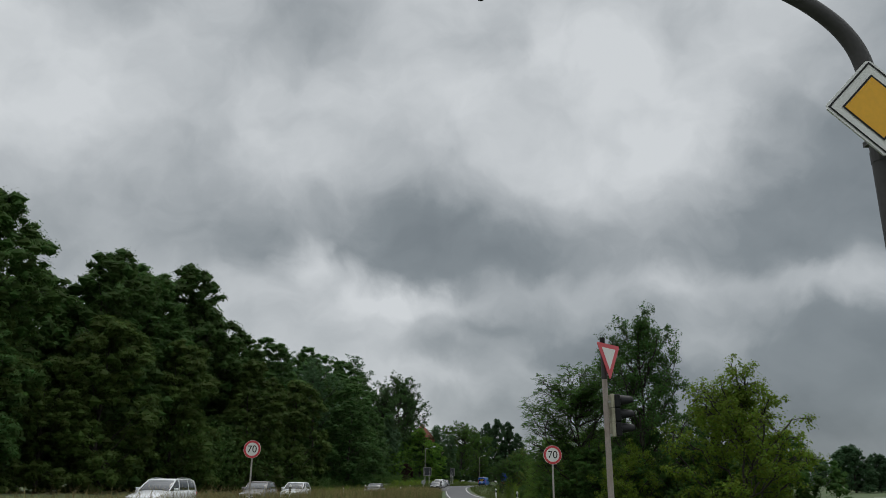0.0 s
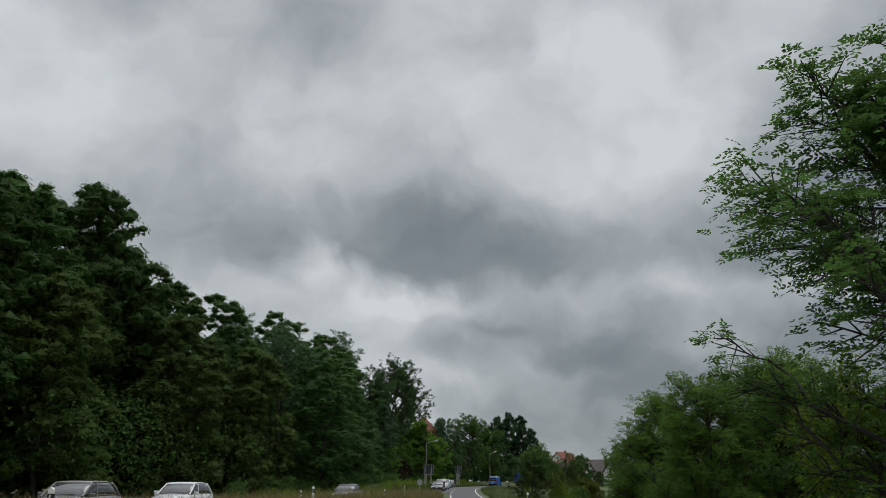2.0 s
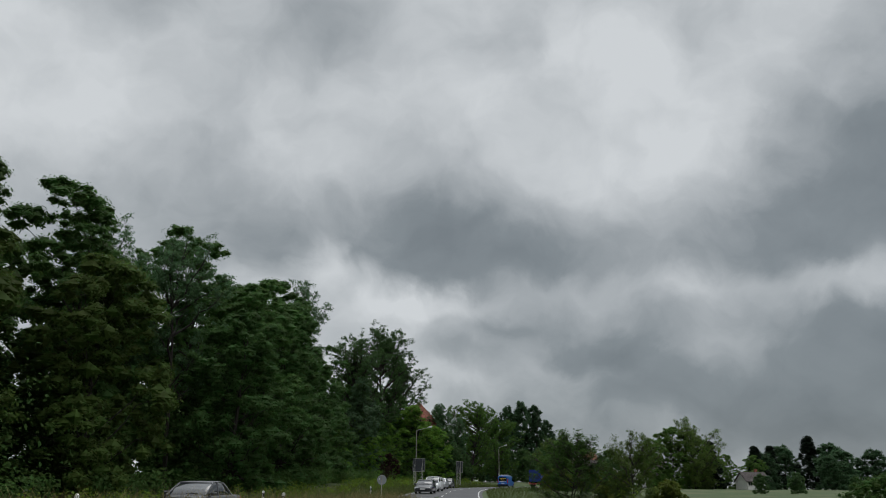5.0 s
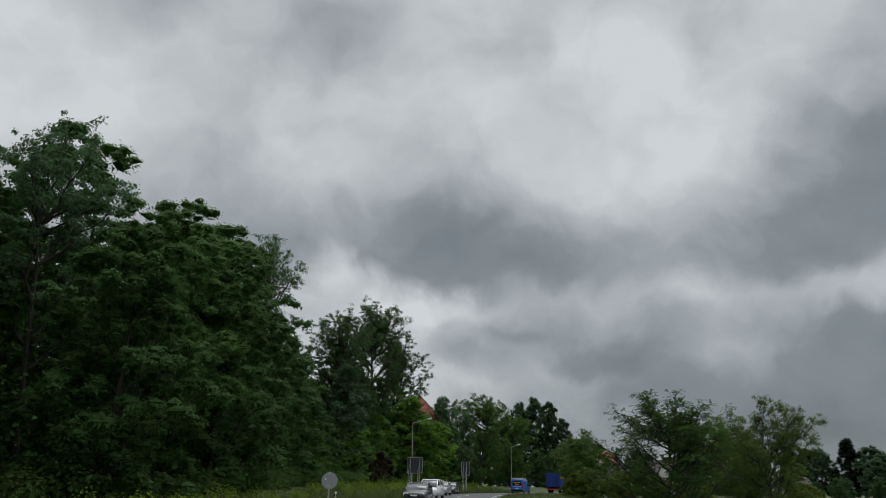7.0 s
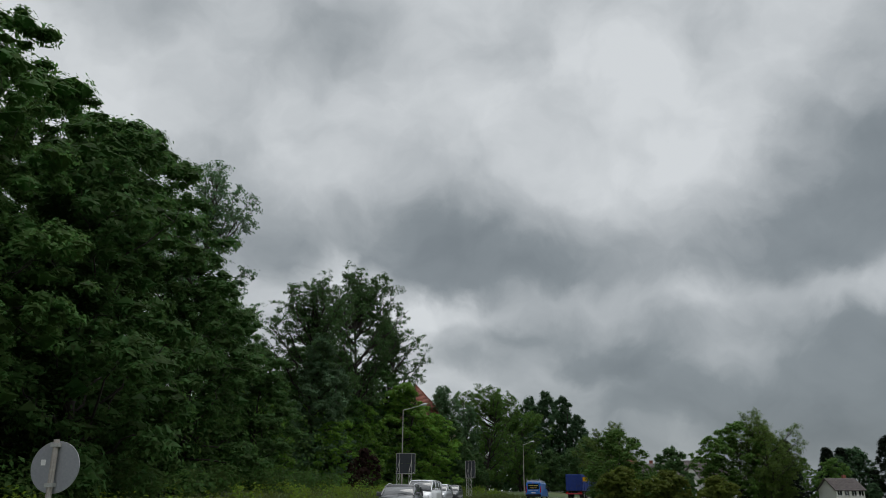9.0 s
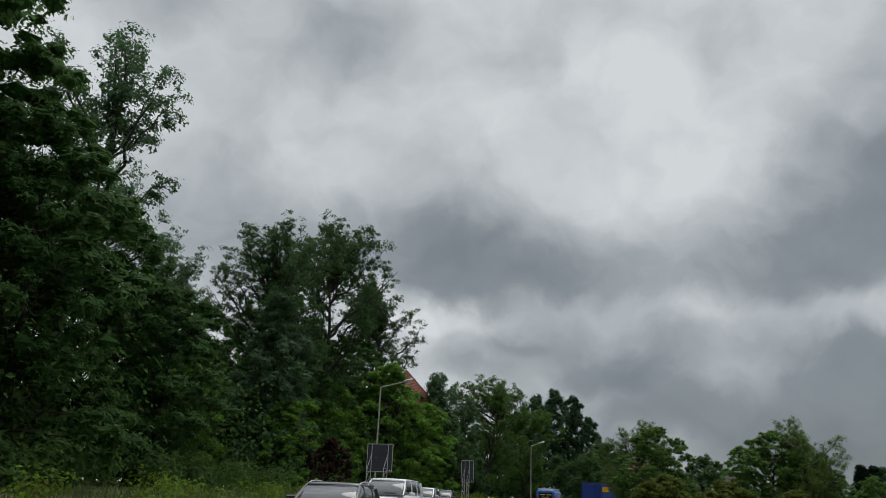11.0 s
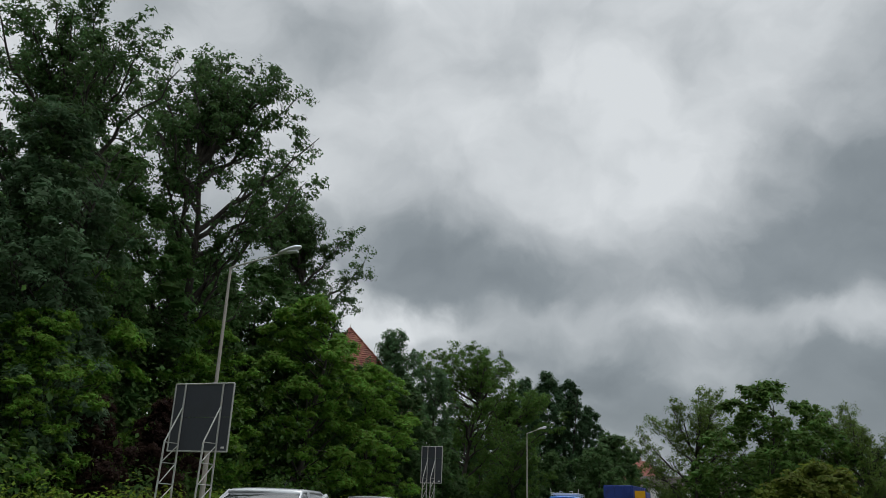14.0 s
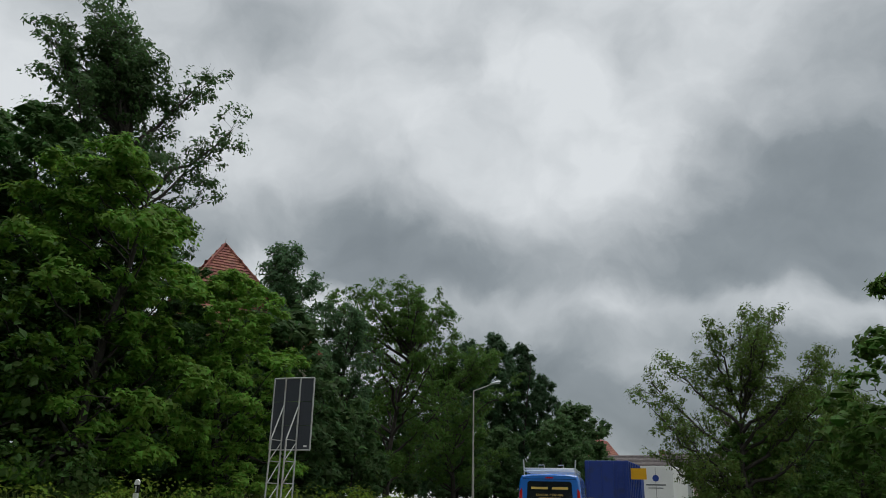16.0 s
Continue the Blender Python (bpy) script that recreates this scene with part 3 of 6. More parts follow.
def grow(seed, height, radius, bole=0.1, lobes=24, lobe=1.9, clumps=14, clump=0.75, per=75, size=0.3, shape="round", flat=0.75, droop=0.0, trunk_r=0.28, stems=1, ragged=0.15, width=0.55, up=0.5, simple=False, core=0.62):
    """Branches and leaves of one tree: limbs lead to lobes that fill the crown's outline, and each lobe is a shell of leaf clumps."""
    rng = np.random.default_rng(seed)
    prof = PROFILES[shape]
    trunks = []
    for s in range(stems):
        lean = rng.normal(size=2) * (0.04 if stems == 1 else 0.16)
        top = height * (0.86 if s == 0 else rng.uniform(0.6, 0.8))
        trunks.append(np.array(limb(rng, (lean[0] * s, lean[1] * s, -0.3), (lean[0], lean[1], 1), top, (0, 0, 0.2), 10, 0.05)))
    runs = [(t, trunk_r / stems ** 0.4, trunk_r * 0.15) for t in trunks]
    centres, radii, outward = [], [], []
    for i in range(lobes):
        g = ((i + rng.uniform(0.2, 0.8)) / lobes) ** 0.9
        r = lobe * rng.uniform(0.72, 1.2) * (0.8 if g > 0.85 else 1.0)
        reach = max(0.0, radius * np.interp(g, *zip(*prof)) - r * 0.75) * (rng.uniform(0.8, 1.05) if i % 3 else rng.uniform(0.2, 0.65))
        a = 2.39996 * i + rng.uniform(-0.35, 0.35)
        z = height * (bole + (1 - bole) * g) - r * flat * (0.3 + 0.6 * g)
        c = np.array([math.cos(a) * reach, math.sin(a) * reach, max(z, r * flat * 0.55)])
        t = trunks[i % stems]
        start_z = max(0.12 * height, c[2] - reach * 0.75 - 0.08 * height)
        start = np.array([np.interp(start_z, t[:, 2], t[:, k]) for k in range(3)])
        mid = (start + c) / 2 + np.array([0, 0, -0.06 * reach]) + rng.normal(size=3) * 0.07 * reach
        path = np.array([(1 - u) ** 2 * start + 2 * u * (1 - u) * mid + u * u * c for u in np.linspace(0, 1, 7)])
        path[1:-1] += rng.normal(size=(5, 3)) * 0.05 * reach
        r0 = trunk_r * 0.36 * (1.1 - 0.75 * g)
        runs.append((path, r0, r0 * 0.25))
        axis = np.array([c[0], c[1], 0.55 * radius + 0.001])
        axis /= np.linalg.norm(axis)
        for u in (2, 3, 4, 5):
            if reach > lobe and rng.uniform() < 0.75:
                centres.append(path[u] + rng.normal(size=3) * clump * 0.7), radii.append(clump * rng.uniform(0.7, 1.2)), outward.append(axis)
        for k in range(clumps):
            d = rng.normal(size=3)
            d /= np.linalg.norm(d)
            if d @ axis < -0.45:
                d = -d
            far = rng.uniform(0.62, 1.0) if rng.uniform() > ragged else rng.uniform(1.05, 1.25)
            p = c + d * r * far * np.array([1, 1, flat])
            p[2] -= droop * r * far * math.hypot(d[0], d[1])
            if p[2] < clump * 0.3:
                p[2] = clump * rng.uniform(0.3, 0.8)
            centres.append(p), radii.append(clump * rng.uniform(0.65, 1.15) * (0.75 if far > 1.03 else 1.0)), outward.append(axis)
            if k % (6 if simple else 3) == 0 or (far > 1.03 and not simple):
                knee = (c + p) / 2 + rng.normal(size=3) * 0.1 * r
                runs.append((np.array([c, knee, p]), r0 * 0.3, r0 * 0.08))
    c = np.array(centres)
    tall = height / (c[:, 2] + np.array(radii) * 0.6).max()
    c[:, 2] *= tall
    runs = [(np.array(path) * np.array([1, 1, tall]), r0, r1) for path, r0, r1 in runs]
    v, q = leaf_cloud(rng, c, radii, per, size, max(flat, 0.45), droop, up, width, 0.2, np.array(outward), simple)
    low = v[:, 2].reshape(-1, 3 if simple else 4).min(1) > 0.03
    q = q.reshape(-1, 1 if simple else 2, 3)[low].reshape(-1, 3)
    if core:
        cv, cq = cores(rng, c, radii, core, max(flat, 0.45), simple)
        q = np.concatenate([q, cq + len(v)])
        v = np.concatenate([v, cv])
    return pipe(runs, 4), (v, q)


def branch_out(seed, height, radius, bole=0.25, limbs=12, forks=6, twigs=4, clump=0.55, per=40, size=0.2, shape="dome", flat=0.7, droop=0.0, trunk_r=0.4, bare=0.0, width=0.6, up=0.5, simple=True, spread=0.5, reaches=(), leader=0.72, roof=2, pinnate=False):
    """A tree whose limbs, forks and twigs can be seen: the leaves hang in clumps at the twigs' ends, with gaps between the limbs."""
    rng = np.random.default_rng(seed)
    prof = PROFILES[shape]
    trunk = np.array(limb(rng, (0, 0, -0.3), (rng.normal() * 0.03, rng.normal() * 0.03, 1), height * leader, (0, 0, 0.3), 10, 0.05))
    runs = [(trunk, trunk_r, trunk_r * 0.22)]
    centres, radii, outward = [], [], []
    ends = []
    for i in range(limbs):
        a = 2.39996 * i + rng.uniform(-0.4, 0.4)
        if i % 5 < roof:
            # The roof of the crown: limbs that end all over its top.
            u = math.sqrt((i + 0.5) / limbs) * rng.uniform(0.85, 1.05)
            reach, z = radius * u * np.interp(0.9, *zip(*prof)), height * (1 - 0.16 * u * u) * rng.uniform(0.95, 1.0)
        else:
            g = 0.9 * ((i + 0.5) / limbs) ** 0.85
            reach, z = radius * np.interp(g, *zip(*prof)) * rng.uniform(0.72, 1.0), height * (bole + (1 - bole) * g) * rng.uniform(0.95, 1.0)
        ends.append((math.cos(a) * reach, math.sin(a) * reach, z))
    ends += list(reaches)
    for e in ends:
        e = np.array(e, float)
        out = math.hypot(e[0], e[1])
        z0 = np.clip(e[2] - (0.9 - spread * 0.5) * out - rng.uniform(0.04, 0.14) * height, bole * height * 0.8, trunk[-1][2] * 0.97)
        start = np.array([np.interp(z0, trunk[:, 2], trunk[:, k]) for k in range(3)])
        mid = start + (e - start) * np.array([0.45 + 0.3 * spread, 0.45 + 0.3 * spread, 0.45])
        path = np.array([(1 - u) ** 2 * start + 2 * u * (1 - u) * mid + u * u * e for u in np.linspace(0, 1, 9)])
        path[1:-1] += rng.normal(size=(7, 3)) * 0.018 * np.linalg.norm(e - start)
        length = np.linalg.norm(e - start)
        r0 = min(trunk_r * 0.5, 0.016 * length + 0.015)
        runs.append((path, r0, 0.02))
        axis = np.array([e[0], e[1], 0.5 * radius + 0.01])
        axis /= np.linalg.norm(axis)
        for f in range(forks):
            u = 0.14 + 0.86 * (f + rng.uniform(0.3, 1.0)) / forks
            at = np.array([np.interp(u, np.linspace(0, 1, 9), path[:, k]) for k in range(3)])
            way = (e - start) / length * 0.7 + axis * 0.35 + rng.normal(size=3) * 0.55
            way[2] = max(way[2], -0.25)
            fork = np.array(limb(rng, at, way, (0.18 + 0.16 * rng.uniform()) * min(length, radius * 1.3) * (1.15 - 0.45 * u), (0, 0, 0.25), 5, 0.16))
            rf = max(0.012, r0 * 0.4 * (1.1 - u))
            runs.append((fork, rf, 0.012))
            for w in range(twigs):
                base = fork[1 + (w * 4) // twigs] if w < twigs - 1 else fork[-2]
                aim = fork[-1] - fork[0] + rng.normal(size=3) * 0.65 * np.linalg.norm(fork[-1] - fork[0])
                tip = base + aim / (np.linalg.norm(aim) + 1e-6) * clump * rng.uniform(1.0, 2.2)
                runs.append((np.array([base, tip]), 0.012, 0.006))
                if rng.uniform() > bare:
                    centres.append(tip), radii.append(clump * rng.uniform(0.6, 1.2)), outward.append(axis)
            if rng.uniform() > bare:
                centres.append(fork[-1]), radii.append(clump * rng.uniform(0.7, 1.2)), outward.append(axis)
    c = np.array(centres)
    c[:, 2] = np.maximum(c[:, 2], clump * 0.4)
    tall = height / (c[:, 2] + np.array(radii) * 0.5).max()
    c[:, 2] *= tall
    runs = [(np.array(path) * np.array([1, 1, tall]), r0, r1) for path, r0, r1 in runs]
    if pinnate:
        v, q = pinnate_cloud(rng, c, radii, per, size, np.array(outward), droop, width, flat)
    else:
        v, q = leaf_cloud(rng, c, radii, per, size, flat, droop, up, width, 0.15, np.array(outward), simple)
    stout = pipe([r for r in runs if r[1] > 0.0125], 5)
    fine = pipe([r for r in runs if r[1] <= 0.0125], 3)
    wood = np.concatenate([stout[0], fine[0]]), np.concatenate([stout[1], fine[1] + len(stout[0])])
    return wood, (v, q)


def tree(name, label, category, leaf_mat, bark, build=grow, **how):
    (bv, bq), (lv, lq) = build(**how)
    root = thing(name, label, category)
    part("trunk", quads("trunk", bv, bq, bark, True), bark, root)
    part("crown", quads("crown", lv, lq, leaf_mat), leaf_mat, root)
    return root


def planted(x, y, size=1.0, turn=0.0, tall=1.0, sink=0.0):
    return pose(x, y, float(ground_z(x, y)) - 0.05 - sink, 0, 0, turn) @ Matrix.Diagonal((size, size, size * tall, 1))


def plant(template, base_height, rows, group):
    """Sets a tree at each row of x, y, height, turn: the first row takes the tree itself, the others copies."""
    tagged(template, group=group)
    for x, y, h, turn in rows[1:]:
        copy_thing(template, planted(x, y, h / base_height, turn))
    x, y, h, turn = rows[0]
    template.matrix_basis = planted(x, y, h / base_height, turn)


# The wood on the far side of the oncoming lane, from the near end to the house.
wood_a = tree("broadleaf_tree", "tall dense dark green broadleaf tree at the wood's edge", "tree", LEAF_DARK, BARK, seed=3, height=24, radius=6.2, bole=0.0, lobes=44, lobe=2.3, clumps=13, clump=0.85, per=80, size=0.19, simple=True, core=0.8, shape="wall", ragged=0.15)
plant(wood_a, 24, [(-41, 68, 27.5, 0), (-33.2, 100.5, 29.2, 70), (-29, 111, 22, 140), (-36.5, 83, 26.2, 220), (-29.5, 171, 27, 30)], "trees of the wood")
wood_b = tree("broadleaf_tree", "tall layered tree with mid-green foliage in the wood", "tree", LEAF_WOOD, BARK, seed=8, height=22, radius=5.8, bole=0.02, lobes=38, lobe=1.9, clumps=12, clump=0.8, per=88, size=0.185, simple=True, core=0.8, shape="dome", flat=0.6, ragged=0.3)
plant(wood_b, 22, [(-26.5, 121.5, 23, 150), (-15.9, 136, 18.8, 300), (-23.3, 136, 23.6, 200), (-20, 147, 20.5, 310), (-20.5, 158, 24.3, 40), (-38.5, 97, 27.4, 80), (-36.0, 92, 26.6, 170)], "trees of the wood")
wood_c = tree("broadleaf_tree", "olive-green tree with a full rounded crown in the wood's front", "tree", LEAF_OLIVE, BARK, seed=12, height=17, radius=5.4, bole=0.0, lobes=34, lobe=1.9, clumps=12, clump=0.8, per=85, size=0.185, simple=True, core=0.8, shape="wall", ragged=0.25)
plant(wood_c, 17, [(-33, 76, 17, 0), (-30, 89, 17, 60), (-25.2, 104, 17, 140), (-21.5, 117, 16, 10), (-44, 58, 21, 90), (-38.5, 66, 15, 200), (-47, 50, 18, 300), (-35.5, 71, 12, 130)], "trees of the wood")
wood_d = tree("broadleaf_tree", "fresh mid-green tree with drooping sprays before the wood", "tree", LEAF_EDGE, BARK, seed=15, height=16, radius=5.2, bole=0.0, lobes=36, lobe=1.7, clumps=12, clump=0.72, per=90, size=0.17, simple=True, core=0.72, shape="wall", flat=0.6, droop=0.15, ragged=0.3)
plant(wood_d, 16, [(-14.6, 127.5, 14.5, 260), (-37.0, 61, 14.0, 20), (-15.2, 145, 18.8, 30), (-15.6, 160, 16, 170), (-18.8, 172, 16.0, 90), (-14.6, 174, 11.5, 250), (-24, 207, 18, 330), (-15.6, 202, 18.8, 200), (-10.6, 219, 17.5, 60), (-6.3, 219.6, 12.7, 110), (-17, 224, 20, 20), (-13, 234, 15, 120)], "trees of the wood")
inner = tree("inner_wood_tree", "dark shaded tree deep inside the wood", "tree", LEAF_DARK, BARK, seed=18, height=20, radius=6.0, bole=0.0, lobes=34, lobe=2.2, clumps=9, clump=1.1, per=20, size=0.5, simple=True, core=0.75, shape="wall", ragged=0.2)
plant(inner, 20, [(-52, 88, 25, 0), (-43, 79, 23, 40), (-46, 104, 27.5, 170), (-36, 112, 25, 260), (-39, 92, 25.5, 310), (-33.5, 106, 25, 90), (-41, 64, 20, 20), (-37, 124, 22, 100), (-33, 142, 22, 10), (-33, 186, 20, 90), (-42, 160, 22, 70), (-29, 152, 18, 200), (-27, 129, 17, 300), (-27, 160, 18, 150), (-24, 226, 17, 20), (-31, 210, 19, 130), (-20, 242, 17, 250), (-12, 250, 14, 330), (-27, 217, 16, 60), (-36, 236, 17, 210), (-24.5, 197, 12, 280), (-20, 211, 12, 170)], "inner trees of the wood")
ash = tree("ash_tree", "tall open ash tree with airy foliage and visible limbs", "tree", LEAF_GREY, BARK, build=branch_out, seed=21, height=26, radius=5.0, bole=0.38, limbs=18, forks=8, twigs=5, clump=0.46, per=22, size=0.17, shape="dome", flat=0.6, trunk_r=0.26, bare=0.08)
plant(ash, 26, [(-19.6, 171.5, 27.6, 0), (-26, 127, 22, 120), (-20.8, 130.5, 21.6, 130), (-29.5, 193, 28.2, 60), (-22.4, 190, 20.0, 200), (-26, 199, 21, 290)], "ash trees of the wood")
oak = tree("oak_tree", "large oak with dark limbs and ragged lobed foliage", "tree", LEAF_OAK, BARK, build=branch_out, seed=31, height=28, radius=6.3, bole=0.26, limbs=36, forks=9, twigs=5, clump=0.45, per=24, size=0.18, shape="dome", flat=0.65, trunk_r=0.42, bare=0.16, spread=0.3, reaches=((7.3, 0.2, 22.2), (4.4, -0.4, 26.2), (6.0, -1.2, 24.2), (6.6, 1.0, 19.5)))
plant(oak, 28, [(-12.3, 206, 28.6, 0), (-13.7, 193.8, 23.6, 172)], "oaks by the road")
oak_far = tree("oak_tree", "large oak with a long outreaching branch and ragged foliage", "tree", LEAF_OAK, BARK, build=branch_out, seed=34, height=26.5, radius=5.6, bole=0.24, limbs=36, forks=9, twigs=5, clump=0.45, per=22, size=0.18, shape="round", flat=0.65, trunk_r=0.42, bare=0.14, spread=0.4, reaches=((6.8, 2.8, 20.6), (6.0, 1.6, 18.4), (5.4, 2.6, 16.5), (5.6, 0.6, 22.6)))
plant(oak_far, 26.5, [(-10.2, 222.0, 26.0, 0)], "oaks by the road")
silver = tree("silver_willow", "grey-green willow with a tapering crown before the oaks", "tree", LEAF_SILVER, BARK, seed=38, height=16, radius=3.8, bole=0.0, lobes=48, lobe=1.15, clumps=12, clump=0.55, per=60, size=0.15, simple=True, core=0.6, shape="column", flat=0.7, droop=0.1, trunk_r=0.2, ragged=0.3)
plant(silver, 16, [(-12.6, 191.5, 16.2, 0)], "silver willow")
maple = tree("maple_tree", "dense bright green maple with hanging sprays of leaves", "tree", LEAF_MAPLE, BARK, seed=44, height=14, radius=4.8, bole=0.0, lobes=46, lobe=1.25, clumps=11, clump=0.55, per=62, size=0.175, simple=True, core=0.66, shape="wall", flat=0.5, droop=0.25, ragged=0.25, width=0.62)
plant(maple, 14, [(-6.0, 215, 14.3, 0), (-1.8, 221.5, 10.9, 130), (-10.5, 206, 10.5, 220), (-13.5, 197, 10.5, 40), (0.5, 243, 9, 300), (-11.0, 190, 7, 80), (-15.3, 179.5, 7.9, 10), (-5.0, 226.5, 11.4, 260), (-9.5, 226, 9, 100)], "maples by the road")
copper = tree("copper_shrub", "reddish-brown copper-leaved shrub under the oaks", "shrub", LEAF_BROWN, BARK, seed=47, height=6, radius=2.4, bole=0.0, lobes=22, lobe=0.9, clumps=10, clump=0.42, per=60, size=0.16, trunk_r=0.08)
plant(copper, 6, [(-8.6, 197, 4.7, 0), (-9.8, 192.5, 4.2, 90)], "copper shrubs")

# Behind the house and along the bend.
slim = tree("slim_tree", "slender grey-green tree beside the house", "tree", LEAF_GREY, BARK, build=branch_out, seed=51, height=15.5, radius=2.9, bole=0.06, limbs=34, forks=7, twigs=5, clump=0.38, per=26, size=0.16, shape="column", flat=0.75, trunk_r=0.16, bare=0.03, spread=0.2, leader=0.88, roof=0)
plant(slim, 15.5, [(-0.9, 234, 16.3, 0), (2.3, 241, 14, 90)], "slender trees")
bend = tree("locust_tree", "broad locust tree with feathery leaves and dark forked limbs", "tree", LEAF_LOCUST, BARK, build=branch_out, seed=55, height=19, radius=6.6, bole=0.06, limbs=34, forks=8, twigs=5, clump=0.5, per=34, size=0.17, shape="broad", flat=0.6, trunk_r=0.3, bare=0.02)
plant(bend, 19, [(6.0, 251, 18.9, 0), (12.5, 262, 16.0, 110), (-6, 252, 17, 60)], "locust trees at the bend")
poplar = tree("poplar_tree", "dark poplar with upright clumped foliage", "tree", LEAF_POPLAR, BARK, seed=58, height=22, radius=3.6, bole=0.03, lobes=34, lobe=1.45, clumps=12, clump=0.75, per=42, size=0.28, simple=True, shape="stub", flat=1.1, trunk_r=0.25, ragged=0.2)
plant(poplar, 22, [(20.8, 291, 22.3, 0), (24.6, 293.5, 21.4, 80), (16.6, 289, 20.8, 160), (28.4, 296, 17.5, 30), (12.8, 287, 17.0, 220)], "poplars")
shrub = tree("hedge_tree", "rounded mid-green small tree of the roadside hedge", "tree", LEAF_OAK, BARK, seed=61, height=10, radius=4.2, bole=0.0, lobes=30, lobe=1.4, clumps=12, clump=0.62, per=30, size=0.27, simple=True, shape="wall", trunk_r=0.15, ragged=0.25)
plant(shrub, 10, [(35.6, 241.3, 8.6, 0), (27, 273, 11.5, 60), (14, 274, 10, 110), (20, 282, 9, 20), (31, 264, 4.6, 210), (-2, 256, 9, 80), (-3.6, 229.5, 8.5, 20), (3.6, 236, 6, 0), (5, 268, 12, 140), (38, 272, 5, 330), (46, 272, 4.4, 50), (23.5, 265, 9, 250), (-0.4, 229, 11.0, 310), (30.3, 284, 10.5, 130), (47, 186, 3.0, 0), (54, 190, 3.3, 80), (61, 186, 2.8, 160), (68, 191, 3.4, 230), (76, 187, 3.0, 300)], "hedge trees at the bend")

# The clump on the near side, past the traffic light.
birch = tree("birch_tree", "young birch with a pointed crown of small leaves", "tree", LEAF_BIRCH, BARK, build=branch_out, seed=71, height=9.2, radius=2.6, bole=0.03, limbs=46, forks=6, twigs=4, clump=0.25, per=40, size=0.08, simple=False, shape="pointed", flat=0.85, droop=0.15, trunk_r=0.09, width=0.8, spread=0.1, roof=0, leader=0.93)
plant(birch, 9.2, [(9.2, 35.8, 9.6, 0)], "birch by the road")
acacia = tree("young_locust_tree", "young locust tree with flat feathery sprays", "tree", LEAF_FEATHER, BARK, build=branch_out, seed=73, height=6.6, radius=3.3, bole=0.02, limbs=30, forks=8, twigs=6, clump=0.26, per=6, size=0.072, shape="round", flat=0.3, droop=0.25, trunk_r=0.09, bare=0.0, width=0.5, spread=0.8, pinnate=True, roof=1, reaches=((-2.5, 0, 4.3), (-1.7, -0.2, 3.4), (-2.0, 0, 5.7), (-1.0, 0.2, 6.2), (-1.4, -1.2, 4.6), (-2.1, 1.0, 4.9)))
plant(acacia, 6.6, [(7.45, 38.2, 7.4, 0), (9.3, 116.4, 5.0, 150)], "young locust trees")
hazel = tree("hazel_bush", "broad-leaved young bush in fresh green", "shrub", LEAF_BRIGHT, BARK, build=branch_out, seed=76, height=5.4, radius=2.35, bole=0.0, limbs=34, forks=6, twigs=4, clump=0.25, per=30, size=0.085, shape="round", flat=0.75, trunk_r=0.06, width=0.65, spread=0.1, roof=1, leader=0.7, bare=0.04, simple=False)
plant(hazel, 5.4, [(11.6, 31.0, 6.7, 0), (13.9, 39.5, 6.9, 70), (8.0, 33.6, 3.4, 140), (16.5, 42, 4.8, 20), (7.2, 42.5, 3.7, 300), (10.4, 41.5, 5.4, 50), (6.9, 58.6, 1.9, 30), (8.3, 60.2, 1.8, 200)], "fresh green bushes")
thicket = tree("thicket_bush", "low dense bush of mixed roadside greenery", "shrub", LEAF_FEATHER, BARK, seed=79, height=3.4, radius=2.2, bole=0.0, lobes=34, lobe=0.7, clumps=11, clump=0.32, per=28, size=0.095, core=0.5, shape="wall", flat=0.7, trunk_r=0.05, stems=3, width=0.6, ragged=0.3)
plant(thicket, 3.4, [(9.6, 54.0, 3.2, 0), (8.9, 64.3, 1.9, 80), (10.2, 67.3, 2.3, 150), (12.2, 69.5, 2.5, 210), (7.6, 73.5, 1.5, 330), (13.0, 82.0, 2.0, 60), (15.5, 92.0, 2.2, 190), (6.7, 36.6, 3.2, 40), (10.4, 33.4, 3.4, 100), (12.6, 59, 3.6, 10), (10.6, 45.5, 3.4, 250), (14.5, 34.5, 4.0, 180)], "low roadside bushes")
young_ash = tree("young_ash_tree", "young bushy ash with feathered leaves of narrow leaflets", "tree", LEAF_YOUNG_ASH, BARK, build=branch_out, seed=84, height=4.8, radius=1.75, bole=0.03, limbs=34, forks=6, twigs=4, clump=0.22, per=6, size=0.105, shape="pointed", droop=0.3, trunk_r=0.06, width=0.32, spread=0.1, roof=0, leader=0.9, bare=0.02, flat=0.9, pinnate=True)
plant(young_ash, 4.8, [(7.75, 57.5, 4.5, 180), (7.3, 50.6, 4.3, 100), (9.3, 51.4, 5.0, 220), (11.2, 53.0, 5.2, 310)], "young ashes by the road")
sapling = tree("maple_sapling", "young maple sapling with upright whips of paired leaves", "shrub", LEAF_LOCUST, BARK, build=shoots, seed=82, size=0.17, bare=0.25, step=0.055, width=0.6, tips=((-0.5, -0.5, 3.65), (-1.05, -0.3, 3.15), (-0.35, -0.3, 2.75), (0.35, 0, 2.8), (0.8, 0.1, 2.9), (1.3, 0.2, 3.0), (0.1, 0.8, 2.6), (-0.7, 0.6, 2.4), (0.5, -0.5, 2.3), (1.0, -0.6, 2.2)))
plant(sapling, 3.65, [(8.6, 66.5, 3.65, 0), (10.2, 66.2, 3.0, 150), (9.4, 68.6, 2.9, 60), (11.2, 64.5, 2.9, 290)], "saplings")
